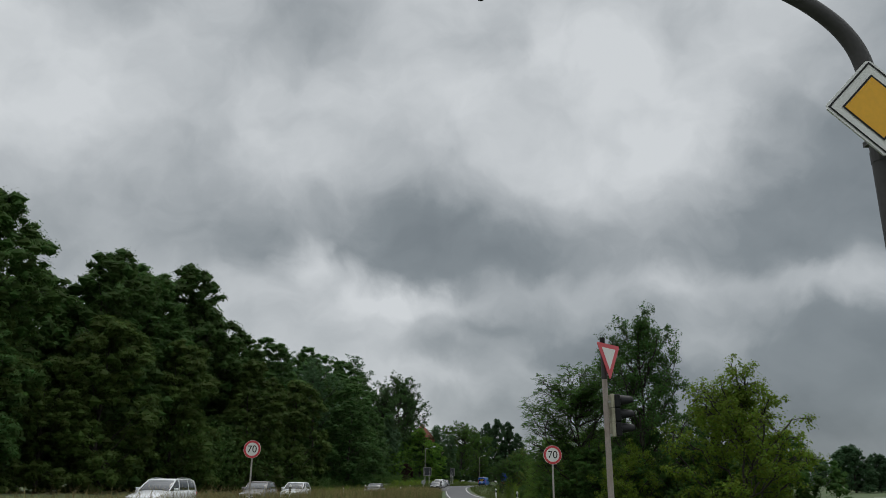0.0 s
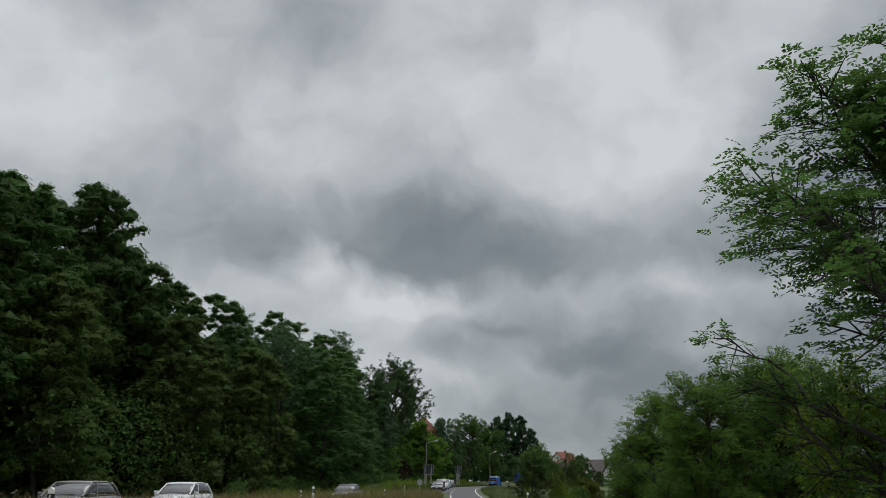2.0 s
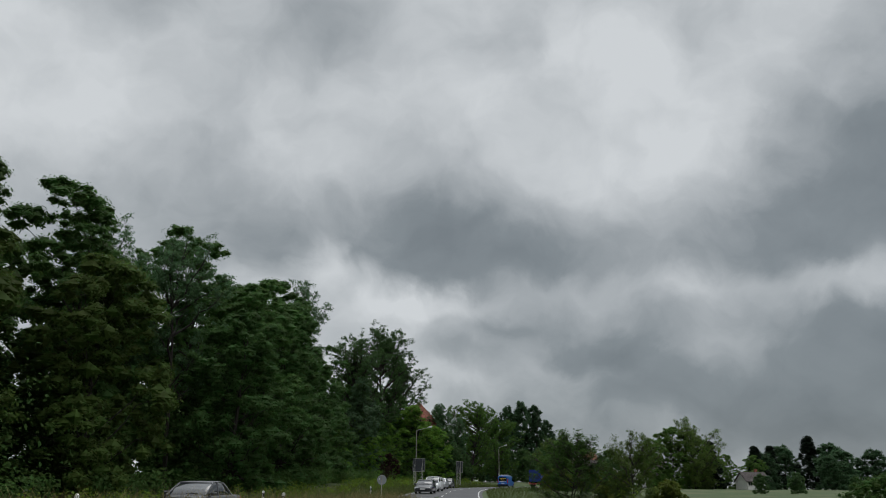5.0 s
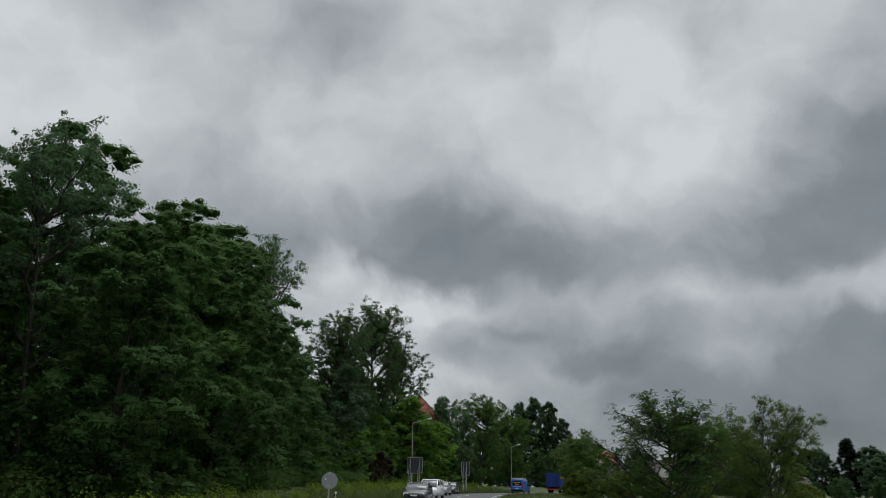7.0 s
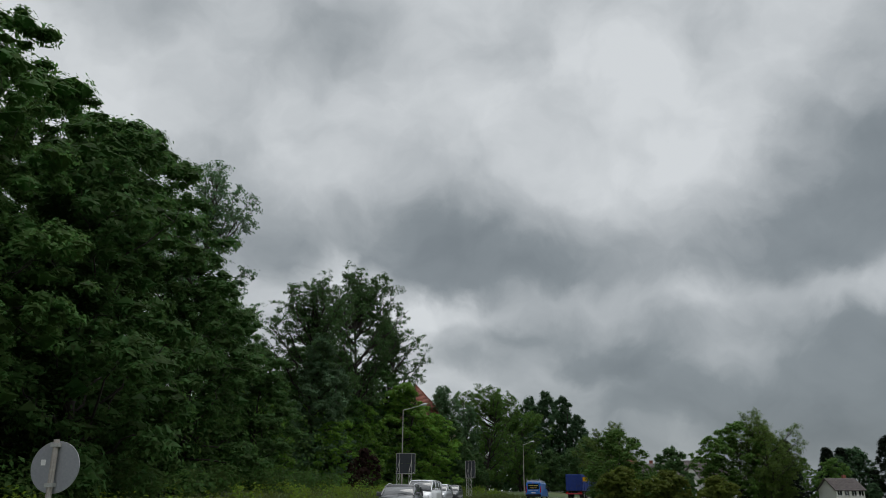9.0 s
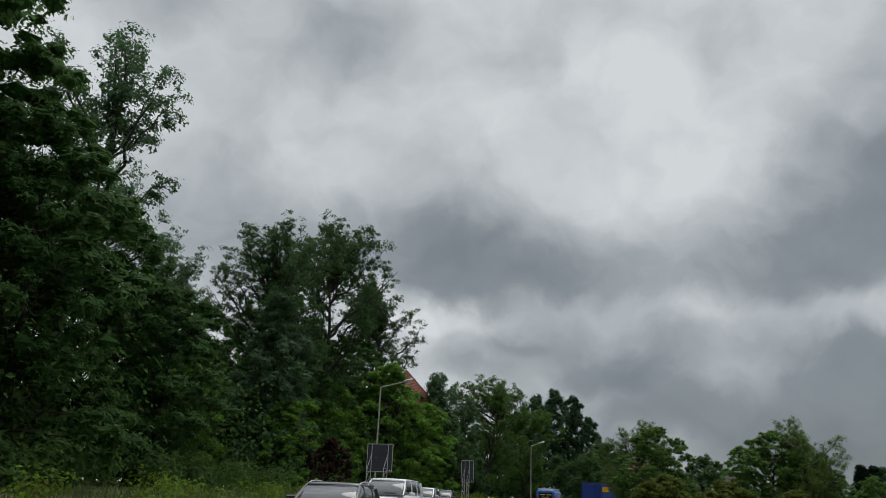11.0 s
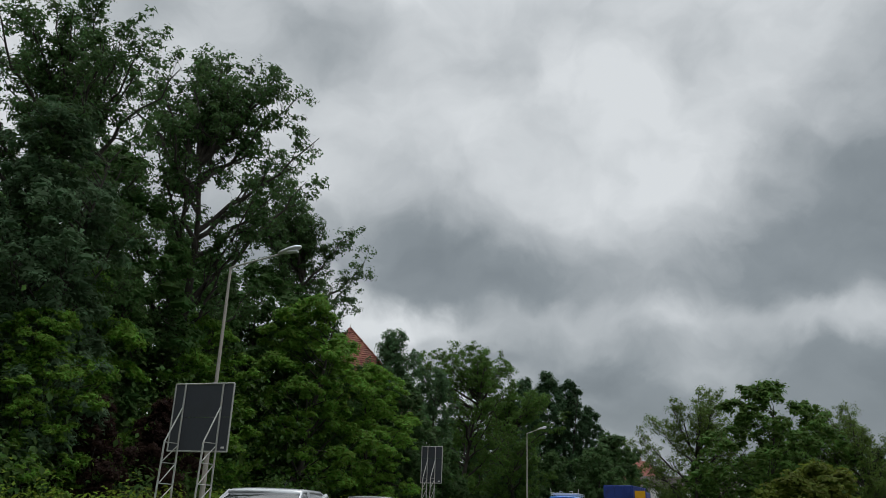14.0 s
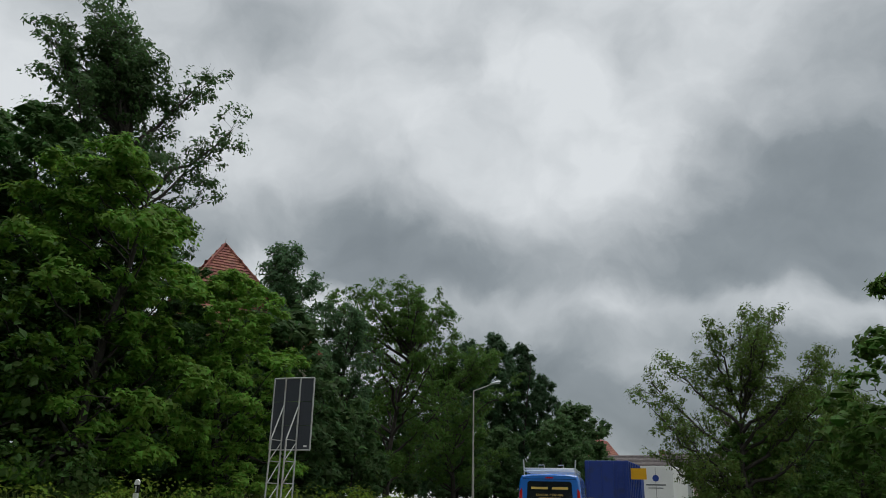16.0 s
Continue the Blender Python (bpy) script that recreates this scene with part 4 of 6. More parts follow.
weed = tree("tall_weed", "tall upright light green weed on the verge", "plant", LEAF_BRIGHT, LEAF_BRIGHT, build=shoots, seed=86, size=0.1, bare=0.1, step=0.05, width=0.3, stem=0.008, tips=((-0.25, 0, 1.45), (-0.1, 0.1, 1.55), (0.05, -0.1, 1.3), (0.2, 0.1, 1.5), (0.32, -0.05, 1.2), (-0.4, 0.1, 1.1), (0, 0.2, 1.4)))
plant(weed, 1.55, [(5.4, 64.5, 2.0, 0), (6.6, 71.0, 1.7, 80), (5.8, 83.0, 1.5, 200), (6.1, 65.2, 1.6, 140)], "tall weeds")

# Further along on the same side.
locust = tree("roadside_locust_tree", "thin-crowned locust tree with bare upper twigs", "tree", LEAF_SPARSE, BARK, build=branch_out, seed=91, height=11, radius=4.6, bole=0.03, limbs=30, forks=8, twigs=5, clump=0.4, per=34, size=0.12, shape="dome", flat=0.75, droop=0.1, trunk_r=0.2, bare=0.1, width=0.5, leader=0.6, roof=1)
plant(locust, 11, [(21.7, 219.5, 10.5, 0), (13.5, 117.8, 5.2, 80), (65.5, 281, 19.0, 200)], "thin-crowned locust trees")
round_tree = tree("roadside_tree", "full mid-green roadside tree", "tree", LEAF_LOCUST, BARK, seed=94, height=10.5, radius=4.5, bole=0.0, lobes=40, lobe=1.25, clumps=12, clump=0.55, per=32, size=0.2, simple=True, shape="wall", flat=0.55, droop=0.15, trunk_r=0.18, ragged=0.3)
plant(round_tree, 10.5, [(19.7, 202, 8.3, 0), (60.5, 283, 16.5, 30), (70, 290, 14, 200), (80, 300, 10, 120), (54.5, 281, 13, 280), (90, 305, 10, 10), (22.2, 220.5, 5.2, 250), (25.6, 217.5, 5.4, 40)], "roadside trees")
yellow = tree("yellowing_bush", "yellow-green bush on the roadside verge", "shrub", LEAF_YELLOW, BARK, seed=97, height=3.6, radius=2.4, bole=0.0, lobes=30, lobe=0.8, clumps=11, clump=0.36, per=34, size=0.16, simple=True, shape="wall", flat=0.65, trunk_r=0.05, stems=3, ragged=0.3)
plant(yellow, 3.6, [(18.6, 195.5, 3.9, 0), (23, 194, 3.6, 90), (17.5, 125, 2.2, 40), (27, 190, 3.0, 220), (14.0, 128.5, 2.0, 300)], "yellowing bushes")
conifer = tree("spruce_tree", "dark pointed spruce far off", "tree", NEEDLE, BARK, seed=99, height=16, radius=6.0, bole=0.0, lobes=54, lobe=1.7, clumps=9, clump=0.85, per=26, size=0.4, simple=True, shape="cone", flat=0.5, droop=0.15, trunk_r=0.18, width=0.4)
plant(conifer, 16, [(112, 348, 15.0, 0), (100, 330, 14, 220), (124.6, 346, 18.4, 40), (72, 288, 13.0, 100)], "far spruces")
far_tree = tree("far_tree", "dark rounded tree in the distance across the fields", "tree", LEAF_POPLAR, BARK, seed=101, height=12, radius=5.5, bole=0.0, lobes=26, lobe=2.0, clumps=11, clump=0.95, per=20, size=0.46, simple=True, shape="wall")
plant(far_tree, 12, [(78, 152, 9, 0), (86, 158, 7.5, 90), (93, 150, 8, 30), (118, 352, 15.5, 0), (106, 340, 12.5, 150), (131, 344, 16, 10), (128, 330, 13, 60), (146, 345, 14, 100), (160, 340, 12, 210), (176, 350, 16, 20), (50, 306, 6, 300), (58, 338, 8, 140), (42, 335, 9, 80), (10, 320, 15, 0), (-8, 300, 18, 50), (-20, 275, 18, 220), (110, 300, 10, 10), (77.5, 262, 3.4, 30), (88, 272, 4.6, 110), (120, 270, 9, 70), (130, 240, 9, 260)], "far trees")


# ---- grass and weeds ----
def blades(rng, pts, height, width, mat, name, label, lean=0.35):
    n = len(pts)
    h = height * rng.uniform(0.5, 1.25, n)[:, None]
    a = rng.uniform(0, 2 * np.pi, n)
    side = np.stack([np.cos(a), np.sin(a), np.zeros(n)], 1) * width * 0.5
    tip = np.stack([rng.normal(size=n) * lean, rng.normal(size=n) * lean, np.ones(n)], 1) * h
    mid = tip * np.array([0.3, 0.3, 0.6])
    v = np.stack([pts - side, pts + side, pts + mid + side * 0.8, pts + mid - side * 0.8, pts + tip + side * 0.1, pts + tip - side * 0.1], 1).reshape(-1, 3)
    k = np.arange(n)[:, None] * 6
    q = np.concatenate([k + [0, 1, 2, 3], k + [3, 2, 4, 5]], 1).reshape(-1, 4)
    return tagged(new(name, quads(name, v, q, mat)), label, "grass", kind="stuff")


def scatter(rng, n, y0, y1, side, near_edge, far_edge):
    y = rng.uniform(y0, y1, n)
    u = near_edge + (far_edge - near_edge) * rng.uniform(0, 1, n) ** 1.3
    x = smooth_line(THEIRS, y) - 2.2 - u if side == "left" else smooth_line(OURS, y) + 2.2 + u
    return np.stack([x, y, ground_z(x, y) - 0.05], 1)


rng = np.random.default_rng(5)
y = rng.uniform(2, 118, 26000)
lo, hi = smooth_line(THEIRS, y) + 2.5, smooth_line(OURS, y) - 2.5
x = lo + (hi - lo) * rng.uniform(0, 1, len(y))
island_pts = np.stack([x, y, ground_z(x, y) - 0.04], 1)
blades(rng, island_pts[:14000], 0.6, 0.018, BLADE, "island_grass", "long green grass on the island between the lanes")
blades(rng, island_pts[14000:], 0.86, 0.016, STRAW, "seeding_grass", "straw-coloured seeding grass on the island", 0.3)
blades(rng, scatter(rng, 9000, 10, 112, "left", 0.3, 9), 0.7, 0.02, STRAW, "dry_verge_grass", "dry seeding grass before the wood")
blades(rng, scatter(rng, 22000, 104, 235, "left", 0.3, 7), 0.62, 0.025, BLADE, "verge_grass", "lush green verge grass before the wood")
blades(rng, scatter(rng, 14000, 10, 215, "right", 0.4, 9), 0.45, 0.022, BLADE, "field_edge_grass", "green verge grass beside the lane")


def weeds(seed, rows_n, y0, y1, near_edge, far_edge, height, mat, name, label, size=0.16, per=60):
    r = np.random.default_rng(seed)
    pts = scatter(r, rows_n, y0, y1, "left", near_edge, far_edge)
    pts[:, 2] += height * r.uniform(0.35, 0.8, rows_n)
    v, q = leaf_cloud(r, pts, height * r.uniform(0.5, 0.8, rows_n), per, size, 0.9, 0, 0.7, 0.6)
    tagged(new(name, quads(name, v, q, mat)), label, "undergrowth", kind="stuff")


weeds(2, 190, 100, 232, 3.2, 7.5, 0.9, LEAF_BRIGHT, "bramble_bank", "nettles and brambles on the bank below the trees", 0.15)
weeds(3, 150, 104, 215, 9.0, 14.0, 1.7, LEAF_DARK, "undergrowth", "dark undergrowth closing the foot of the wood", 0.24, 150)
weeds(4, 200, 84, 240, 13.0, 26.0, 7.0, LEAF_DARK, "inner_undergrowth", "dense dark undergrowth inside the wood", 0.28, 300)


# ---- signs, masts and lamps ----
def writing(text, size, mat, parent, m, name="numeral"):
    cu = bpy.data.curves.new(name, "FONT")
    cu.body, cu.size, cu.align_x, cu.align_y, cu.extrude = text, size, "CENTER", "CENTER", 0.002
    tmp = bpy.data.objects.new(name, cu)
    scene.collection.objects.link(tmp)
    bpy.context.view_layer.update()
    me = bpy.data.meshes.new_from_object(tmp.evaluated_get(bpy.context.evaluated_depsgraph_get()))
    bpy.data.objects.remove(tmp)
    me.materials.clear()
    me.materials.append(mat)
    ob = part(name, me, mat, parent)
    ob.matrix_basis = m
    return ob


def at_ground(x, y, turn=0.0, lift=0.0):
    return pose(x, y, float(ground_z(x, y)) - 0.03 + lift, 0, 0, turn)


def speed_sign(x, y, turn, middle):
    """A round limit sign that faces back along the road (towards -y)."""
    s = thing("speed_limit_sign", "round red-rimmed white speed limit sign on a steel post", "road sign", at_ground(x, y, turn), "speed limit signs")
    middle -= s.matrix_basis.translation.z
    part("post", tubes((((0, 0.04, -0.3), (0, 0.04, middle + 0.28)), 0.03)), ZINC_OLD, s)
    plate = part("plate", disc(bmesh.new(), 0.3, -0.012, 0.004, middle), SIGN_WHITE, s)
    part("red_rim", disc(bmesh.new(), 0.292, -0.016, -0.0125, middle, inner=0.222), SIGN_RED, plate)
    writing("70", 0.335, BLACK, plate, pose(0, -0.016, middle - 0.005, 90, 0, 0))
    for dz in (-0.13, 0.13):
        part("bracket", boxes((-0.05, 0.0045, middle + dz - 0.02, 0.05, 0.075, middle + dz + 0.02)), ZINC, s)


speed_sign(3.64, 26.1, 4, 2.26)
speed_sign(-6.5, 27.5, -3, 2.46)

# The give-way sign and traffic light at the crossing.
light = thing("traffic_light", "side-on traffic light on a grey mast with a give-way sign", "traffic light", at_ground(3.42, 16.3))
part("mast", tubes((((0, 0, -0.3), (0, 0, 4.32)), [0.066, 0.053]), sides=14), MAST_WARM, light)
part("mast_cap", tubes((((0, 0, 4.30), (0, 0, 4.42)), 0.058), sides=12), BLACK, light)
turn = Matrix.Rotation(radians(46), 4, "Z")
sign = part("give_way_plate", prism(bmesh.new(), [(-0.40, 0.35), (0.40, 0.35), (0.42, 0.32), (0.02, -0.37), (-0.02, -0.37), (-0.42, 0.32)], -0.075, -0.065), SIGN_RED, light, "red-rimmed white give-way triangle")
sign.matrix_basis = Matrix.Translation((0.05, -0.04, 3.92)) @ turn
part("white_field", prism(bmesh.new(), [(-0.26, 0.26), (0.26, 0.26), (0.0, -0.19)], -0.079, -0.0755), SIGN_WHITE, sign)
for z in (2.38, 3.06):
    part("bracket", boxes((0.04, -0.03, z, 0.11, 0.03, z + 0.04)), ZINC, light)
for k in range(3):
    part("backing_board", boxes((0.095, -0.09, 2.37 + 0.29 * k, 0.165, 0.17, 2.655 + 0.29 * k), bevel=0.012), BOARD_CREAM, light, "weathered cream backing board")
part("upper_sleeve", tubes((((0, 0, 3.56), (0, 0, 4.31)), [0.058, 0.056]), sides=14), MAST, light)
part("sleeve_band", tubes((((0, 0, 3.54), (0, 0, 3.58)), 0.061), sides=14), MAST, light)
for k in range(3):
    z = 2.52 + 0.285 * k
    lens = part("signal_housing", boxes((0.167, -0.11, z - 0.141, 0.29, 0.19, z + 0.141), bevel=0.03), BLACK, light)
    hood = bmesh.new()
    n, rings = 18, []
    for d, r in ((0.0, 0.136), (0.12, 0.134), (0.8, 0.126), (1.0, 0.116), (0.98, 0.104), (0.1, 0.118)):
        ring = []
        for i in range(n + 1):
            t = -0.5 + 4.14 * i / n
            reach = 0.29 + d * (0.06 + 0.21 * float(ease(-0.55, -0.05, math.sin(t))))
            ring.append(hood.verts.new((reach, 0.04 + r * math.cos(t), z + r * math.sin(t) - 0.06 * d * (reach - 0.29))))
        rings.append(ring)
    for p, q in zip(rings, rings[1:]):
        for i in range(n):
            hood.faces.new((p[i], p[i + 1], q[i + 1], q[i]))
    part("hood", hood, BLACK, lens, smooth=True)
    part("lens", disc(bmesh.new(), 0.1, 0.0, 0.012, 0.0, 20), GLASS_DARK, lens).matrix_basis = Matrix.Translation((0.30, 0.04, z)) @ Matrix.Rotation(radians(90), 4, "Z")

# The dark mast that arches over the lane, with the priority sign.
arch = thing("signal_mast", "dark arched signal mast over the lane with a priority-road sign", "signal mast", at_ground(3.37, 5.45, 0, 0.09))
path = np.array([(0, 0, -0.5), (0, 0, 2.0), (0, 0, 3.6), (0, 0, 4.28), (-0.015, 0, 4.52), (-0.06, 0, 4.69), (-0.14, 0, 4.84), (-0.25, 0, 4.97), (-0.385, 0, 5.09), (-0.55, 0, 5.2), (-0.8, 0, 5.34), (-1.3, 0, 5.55), (-2.0, 0, 5.76), (-3.2, 0, 5.98)])
for k in range(2):
    cut = np.stack([0.75 * path[:-1] + 0.25 * path[1:], 0.25 * path[:-1] + 0.75 * path[1:]], 1).reshape(-1, 3)
    path = np.concatenate([path[:1], cut, path[-1:]])
part("mast", tube(bmesh.new(), [Vector(p) for p in path], [float(r) for r in np.interp(np.linspace(0, 1, len(path)), [0, 0.12, 0.3, 1], [0.1, 0.085, 0.072, 0.055])], 16), MAST, arch, smooth=True)
part("joint_collar", tubes((((0, 0, 3.70), (0, 0, 3.79)), 0.084), sides=16), MAST, arch)
part("clamp", boxes((-0.085, -0.1, 3.86, 0.085, 0.085, 3.9)), MAST, arch)
part("clamp_bolt", tubes((((-0.085, -0.02, 3.88), (-0.125, -0.02, 3.88)), 0.012), sides=8), ZINC, arch)
mast_light = part("mast_signal", boxes((0.0, -0.3, 2.7, 0.28, -0.09, 3.62), bevel=0.03), BLACK, arch, "black traffic light fixed to the mast")
for k in range(3):
    part("hood", tubes((((0.14, -0.3, 2.87 + 0.28 * k), (0.14, -0.45, 2.86 + 0.28 * k)), 0.1), sides=14), BLACK, mast_light)
d = 0.425
dia = part("priority_plate", prism(bmesh.new(), [(0.03 - d, -0.02), (0.03 - d, 0.02), (-0.02, d - 0.03), (0.02, d - 0.03), (d - 0.03, 0.02), (d - 0.03, -0.02), (0.02, 0.03 - d), (-0.02, 0.03 - d)], -0.17, -0.155), SIGN_WHITE, arch, "white diamond with a yellow centre and black edge")
dia.matrix_basis = Matrix.Translation((-0.08, 0.012, 4.085)) @ Matrix.Rotation(radians(3.3), 4, "Z") @ Matrix.Rotation(radians(-1.3), 4, "Y")
part("yellow_field", prism(bmesh.new(), [(-0.255, 0), (0, 0.255), (0.255, 0), (0, -0.255)], -0.176, -0.1705), SIGN_YELLOW, dia)
for o, i, y0, y1 in ((0.388, 0.368, -0.1745, -0.1705), (0.278, 0.257, -0.1745, -0.1705)):
    rim = bmesh.new()
    a = [rim.verts.new((o * c, y0, o * s)) for c, s in ((1, 0), (0, 1), (-1, 0), (0, -1))]
    b = [rim.verts.new((i * c, y0, i * s)) for c, s in ((1, 0), (0, 1), (-1, 0), (0, -1))]
    for k in range(4):
        rim.faces.new((a[k], a[(k + 1) % 4], b[(k + 1) % 4], b[k]))
    part("black_line", rim, BLACK, dia)
for z in (3.98, 4.2):
    part("clamp", boxes((-0.08, -0.15, z, 0.08, -0.06, z + 0.04)), ZINC, arch)
head = part("hanging_signal", boxes((-3.2, -0.12, 5.2, -2.92, 0.12, 5.96), bevel=0.03), BLACK, arch, "black traffic light hung over the lane")
part("drain_plug", tubes((((-3.06, 0, 5.13), (-3.06, 0, 5.21)), 0.03), sides=10), BLACK, head)
for k in range(3):
    part("hood", tubes((((-3.06, -0.12, 5.31 + 0.25 * k), (-3.06, -0.27, 5.30 + 0.25 * k)), 0.1), sides=14), BLACK, head)

# A round sign seen from behind at the island's end.
s = thing("round_sign", "round road sign seen from behind, grey metal on a post", "road sign", at_ground(-2.6, 120.2, 176))
mz = 1.62
part("post", tubes((((0, 0.05, -0.3), (0, 0.05, mz + 0.33)), 0.035)), ZINC_OLD, s)
part("plate", disc(bmesh.new(), 0.315, -0.012, 0.004, mz), DISC_BACK, s)
part("sticker", boxes((0.13, 0.0045, mz + 0.02, 0.19, 0.0065, mz + 0.09)), SIGN_WHITE, s)
for dz in (0.24, -0.24):
    part("clamp", boxes((-0.05, 0.0045, mz + dz, 0.05, 0.09, mz + dz + 0.05)), ZINC, s)


def lattice_post(x, z_top, depth, parent):
    """A truss post behind a sign: two chords, rungs and diagonals."""
    low = z_top * 0.62
    post = part("lattice_post", tubes((((x, 0.05, -0.4), (x, 0.05, z_top)), 0.026)), ZINC, parent)
    part("rear_chord", tubes((((x, depth + 0.12, -0.4), (x, depth, low)), 0.026), (((x, depth, low), (x, 0.06, low + depth * 1.55)), 0.02)), ZINC, post)
    runs = []
    steps = 5
    for k in range(steps):
        z0, z1 = low * k / steps, low * (k + 1) / steps
        runs.append((((x, depth, z1), (x, 0.05, z1)), 0.013))
        runs.append((((x, depth, z0), (x, 0.05, z1)) if k % 2 else ((x, depth, z0 + 0.02), (x, 0.05, z1 - 0.05)), 0.015))
    part("bracing", tubes(*runs, sides=6), ZINC, post)


def direction_board(x, y, turn, width, z0, z1, posts, rows, columns):
    """A large sign seen from behind; local -y is its front."""
    b = thing("direction_sign", "large direction sign seen from behind on lattice posts", "road sign", at_ground(x, y, turn), "direction signs")
    gz = b.matrix_basis.translation.z
    z0, z1 = z0 - gz, z1 - gz
    for r in range(rows):
        for c in range(columns):
            x0, x1 = (-width / 2 + width * k / columns for k in (c, c + 1))
            a0, a1 = (z0 + (z1 - z0) * k / rows for k in (r, r + 1))
            part("panel", boxes((x0 + 0.004, -0.02, a0 + 0.006, x1 - 0.004, 0.0, a1 - 0.006)), SIGN_BACK, b)
    w = width / 2
    rim = bmesh.new()
    for run in (((-w, 0, z0), (-w, 0, z1)), ((w, 0, z0), (w, 0, z1)), ((-w, 0, z0), (w, 0, z0)), ((-w, 0, z1), (w, 0, z1))):
        tube(rim, run, 0.024, 6)
    part("edge_profile", rim, ZINC, b)
    part("maker_plate", boxes((-w + 0.10, 0.002, z0 + 0.08, -w + 0.2, 0.005, z0 + 0.13)), SIGN_WHITE, b)
    for px in posts:
        lattice_post(px, z1, 0.62, b)


direction_board(-3.1, 183.8, 161, 1.86, 3.33, 5.12, (0.58, -0.62), 2, 1)
direction_board(2.92, 207.2, 158, 1.24, 3.50, 5.47, (0.24, -0.22), 3, 1)


def street_lamp(x, y, turn, height, reach, box_on=False):
    """A slim lamp whose arm leans out along local +x."""
    s = thing("street_lamp", "slim grey street lamp with a cobra head on a rising arm", "street lamp", at_ground(x, y, turn), "street lamps")
    h = height - s.matrix_basis.translation.z
    part("pole", tubes((((0, 0, -0.3), (0, 0, 1.5), (0, 0, 3.3)), [0.085, 0.08, 0.075]), (((0, 0, 3.3), (0, 0, h)), [0.06, 0.042]), sides=12), ZINC_OLD, s)
    part("arm", tubes((((0, 0, h - 0.04), (0.15, 0, h + 0.02), (reach - 0.75, 0, h + 0.34)), [0.04, 0.034, 0.028]), sides=10), ZINC, s)
    ring = [(0.0, 0.06, 0.05), (0.12, 0.10, 0.085), (0.4, 0.155, 0.11), (0.65, 0.14, 0.10), (0.78, 0.07, 0.05)]
    bm = bmesh.new()
    loops = []
    for d, w, t in ring:
        loops.append([bm.verts.new((reach - 0.8 + d, w * math.cos(a), h + 0.36 + d * 0.22 + t * math.sin(a) * (0.5 if math.sin(a) < 0 else 1))) for a in (2 * math.pi * k / 14 for k in range(14))])
    for a, b in zip(loops, loops[1:]):
        for k in range(14):
            bm.faces.new((a[k], a[(k + 1) % 14], b[(k + 1) % 14], b[k]))
    bm.faces.new(loops[0][::-1])
    bm.faces.new(loops[-1])
    lamp = part("lamp_head", bm, ALU, s, smooth=True)
    part("lamp_glass", boxes((reach - 0.5, -0.10, h + 0.36, reach - 0.12, 0.10, h + 0.425), bevel=0.02), LAMP_CLEAR, lamp)
    part("access_door", boxes((-0.04, -0.092, 0.6, 0.04, -0.07, 1.0)), ZINC, s)
    if box_on:
        part("junction_box", boxes((-0.14, -0.2, 2.62, -0.02, -0.07, 2.82), (0.06, -0.2, 2.58, 0.15, -0.07, 2.72), bevel=0.01), ZINC_OLD, s)


street_lamp(-3.67, 186.75, -17, 9.36, 2.5, True)
street_lamp(11.4, 236.3, -25, 9.2, 1.9)

# Reflector posts, white with a black slanted band.
rp = thing("reflector_post", "white plastic reflector post with a black band", "reflector post", group="reflector posts")
outline = [(-0.06, 0), (0.06, 0), (0.06, 1.0), (0.0, 1.05), (-0.06, 1.0)]
part("body", prism(bmesh.new(), outline, -0.05, 0.05), POST_WHITE, rp)
part("black_band", boxes((-0.063, -0.053, 0.68, 0.063, 0.053, 0.90)), BLACK, rp)
part("reflector", boxes((-0.02, -0.057, 0.70, 0.02, -0.053, 0.87)), LAMP_CLEAR, rp)
POSTS = [(-5.3, 139.0), (-9.2, 49.5), (-7.0, 75.0), (-5.0, 101.0), (4.9, 52.0), (5.3, 78.0), (-8.5, 112.0), (-11.5, 96), (-1.2, 207.8), (-17.5, 48)]
for k, (x, y) in enumerate(POSTS):
    m = at_ground(x, y, -4 * (k % 3), 0.0)
    if k == 0:
        rp.matrix_basis = m
    else:
        copy_thing(rp, m)

# A pale concrete cabinet beyond the crossing.
cab = thing("utility_cabinet", "pale weathered concrete utility cabinet in the grass", "cabinet", at_ground(19.4, 35.5, 20))
part("body", boxes((-0.38, -0.2, -0.2, 0.38, 0.2, 1.15), bevel=0.02), CONCRETE, cab)
part("lid", boxes((-0.42, -0.24, 1.152, 0.42, 0.24, 1.22), bevel=0.015), CONCRETE, cab)
part("door", boxes((-0.32, -0.215, 0.1, -0.01, -0.2, 1.05), (0.01, -0.215, 0.1, 0.32, -0.2, 1.05)), CONCRETE, cab)


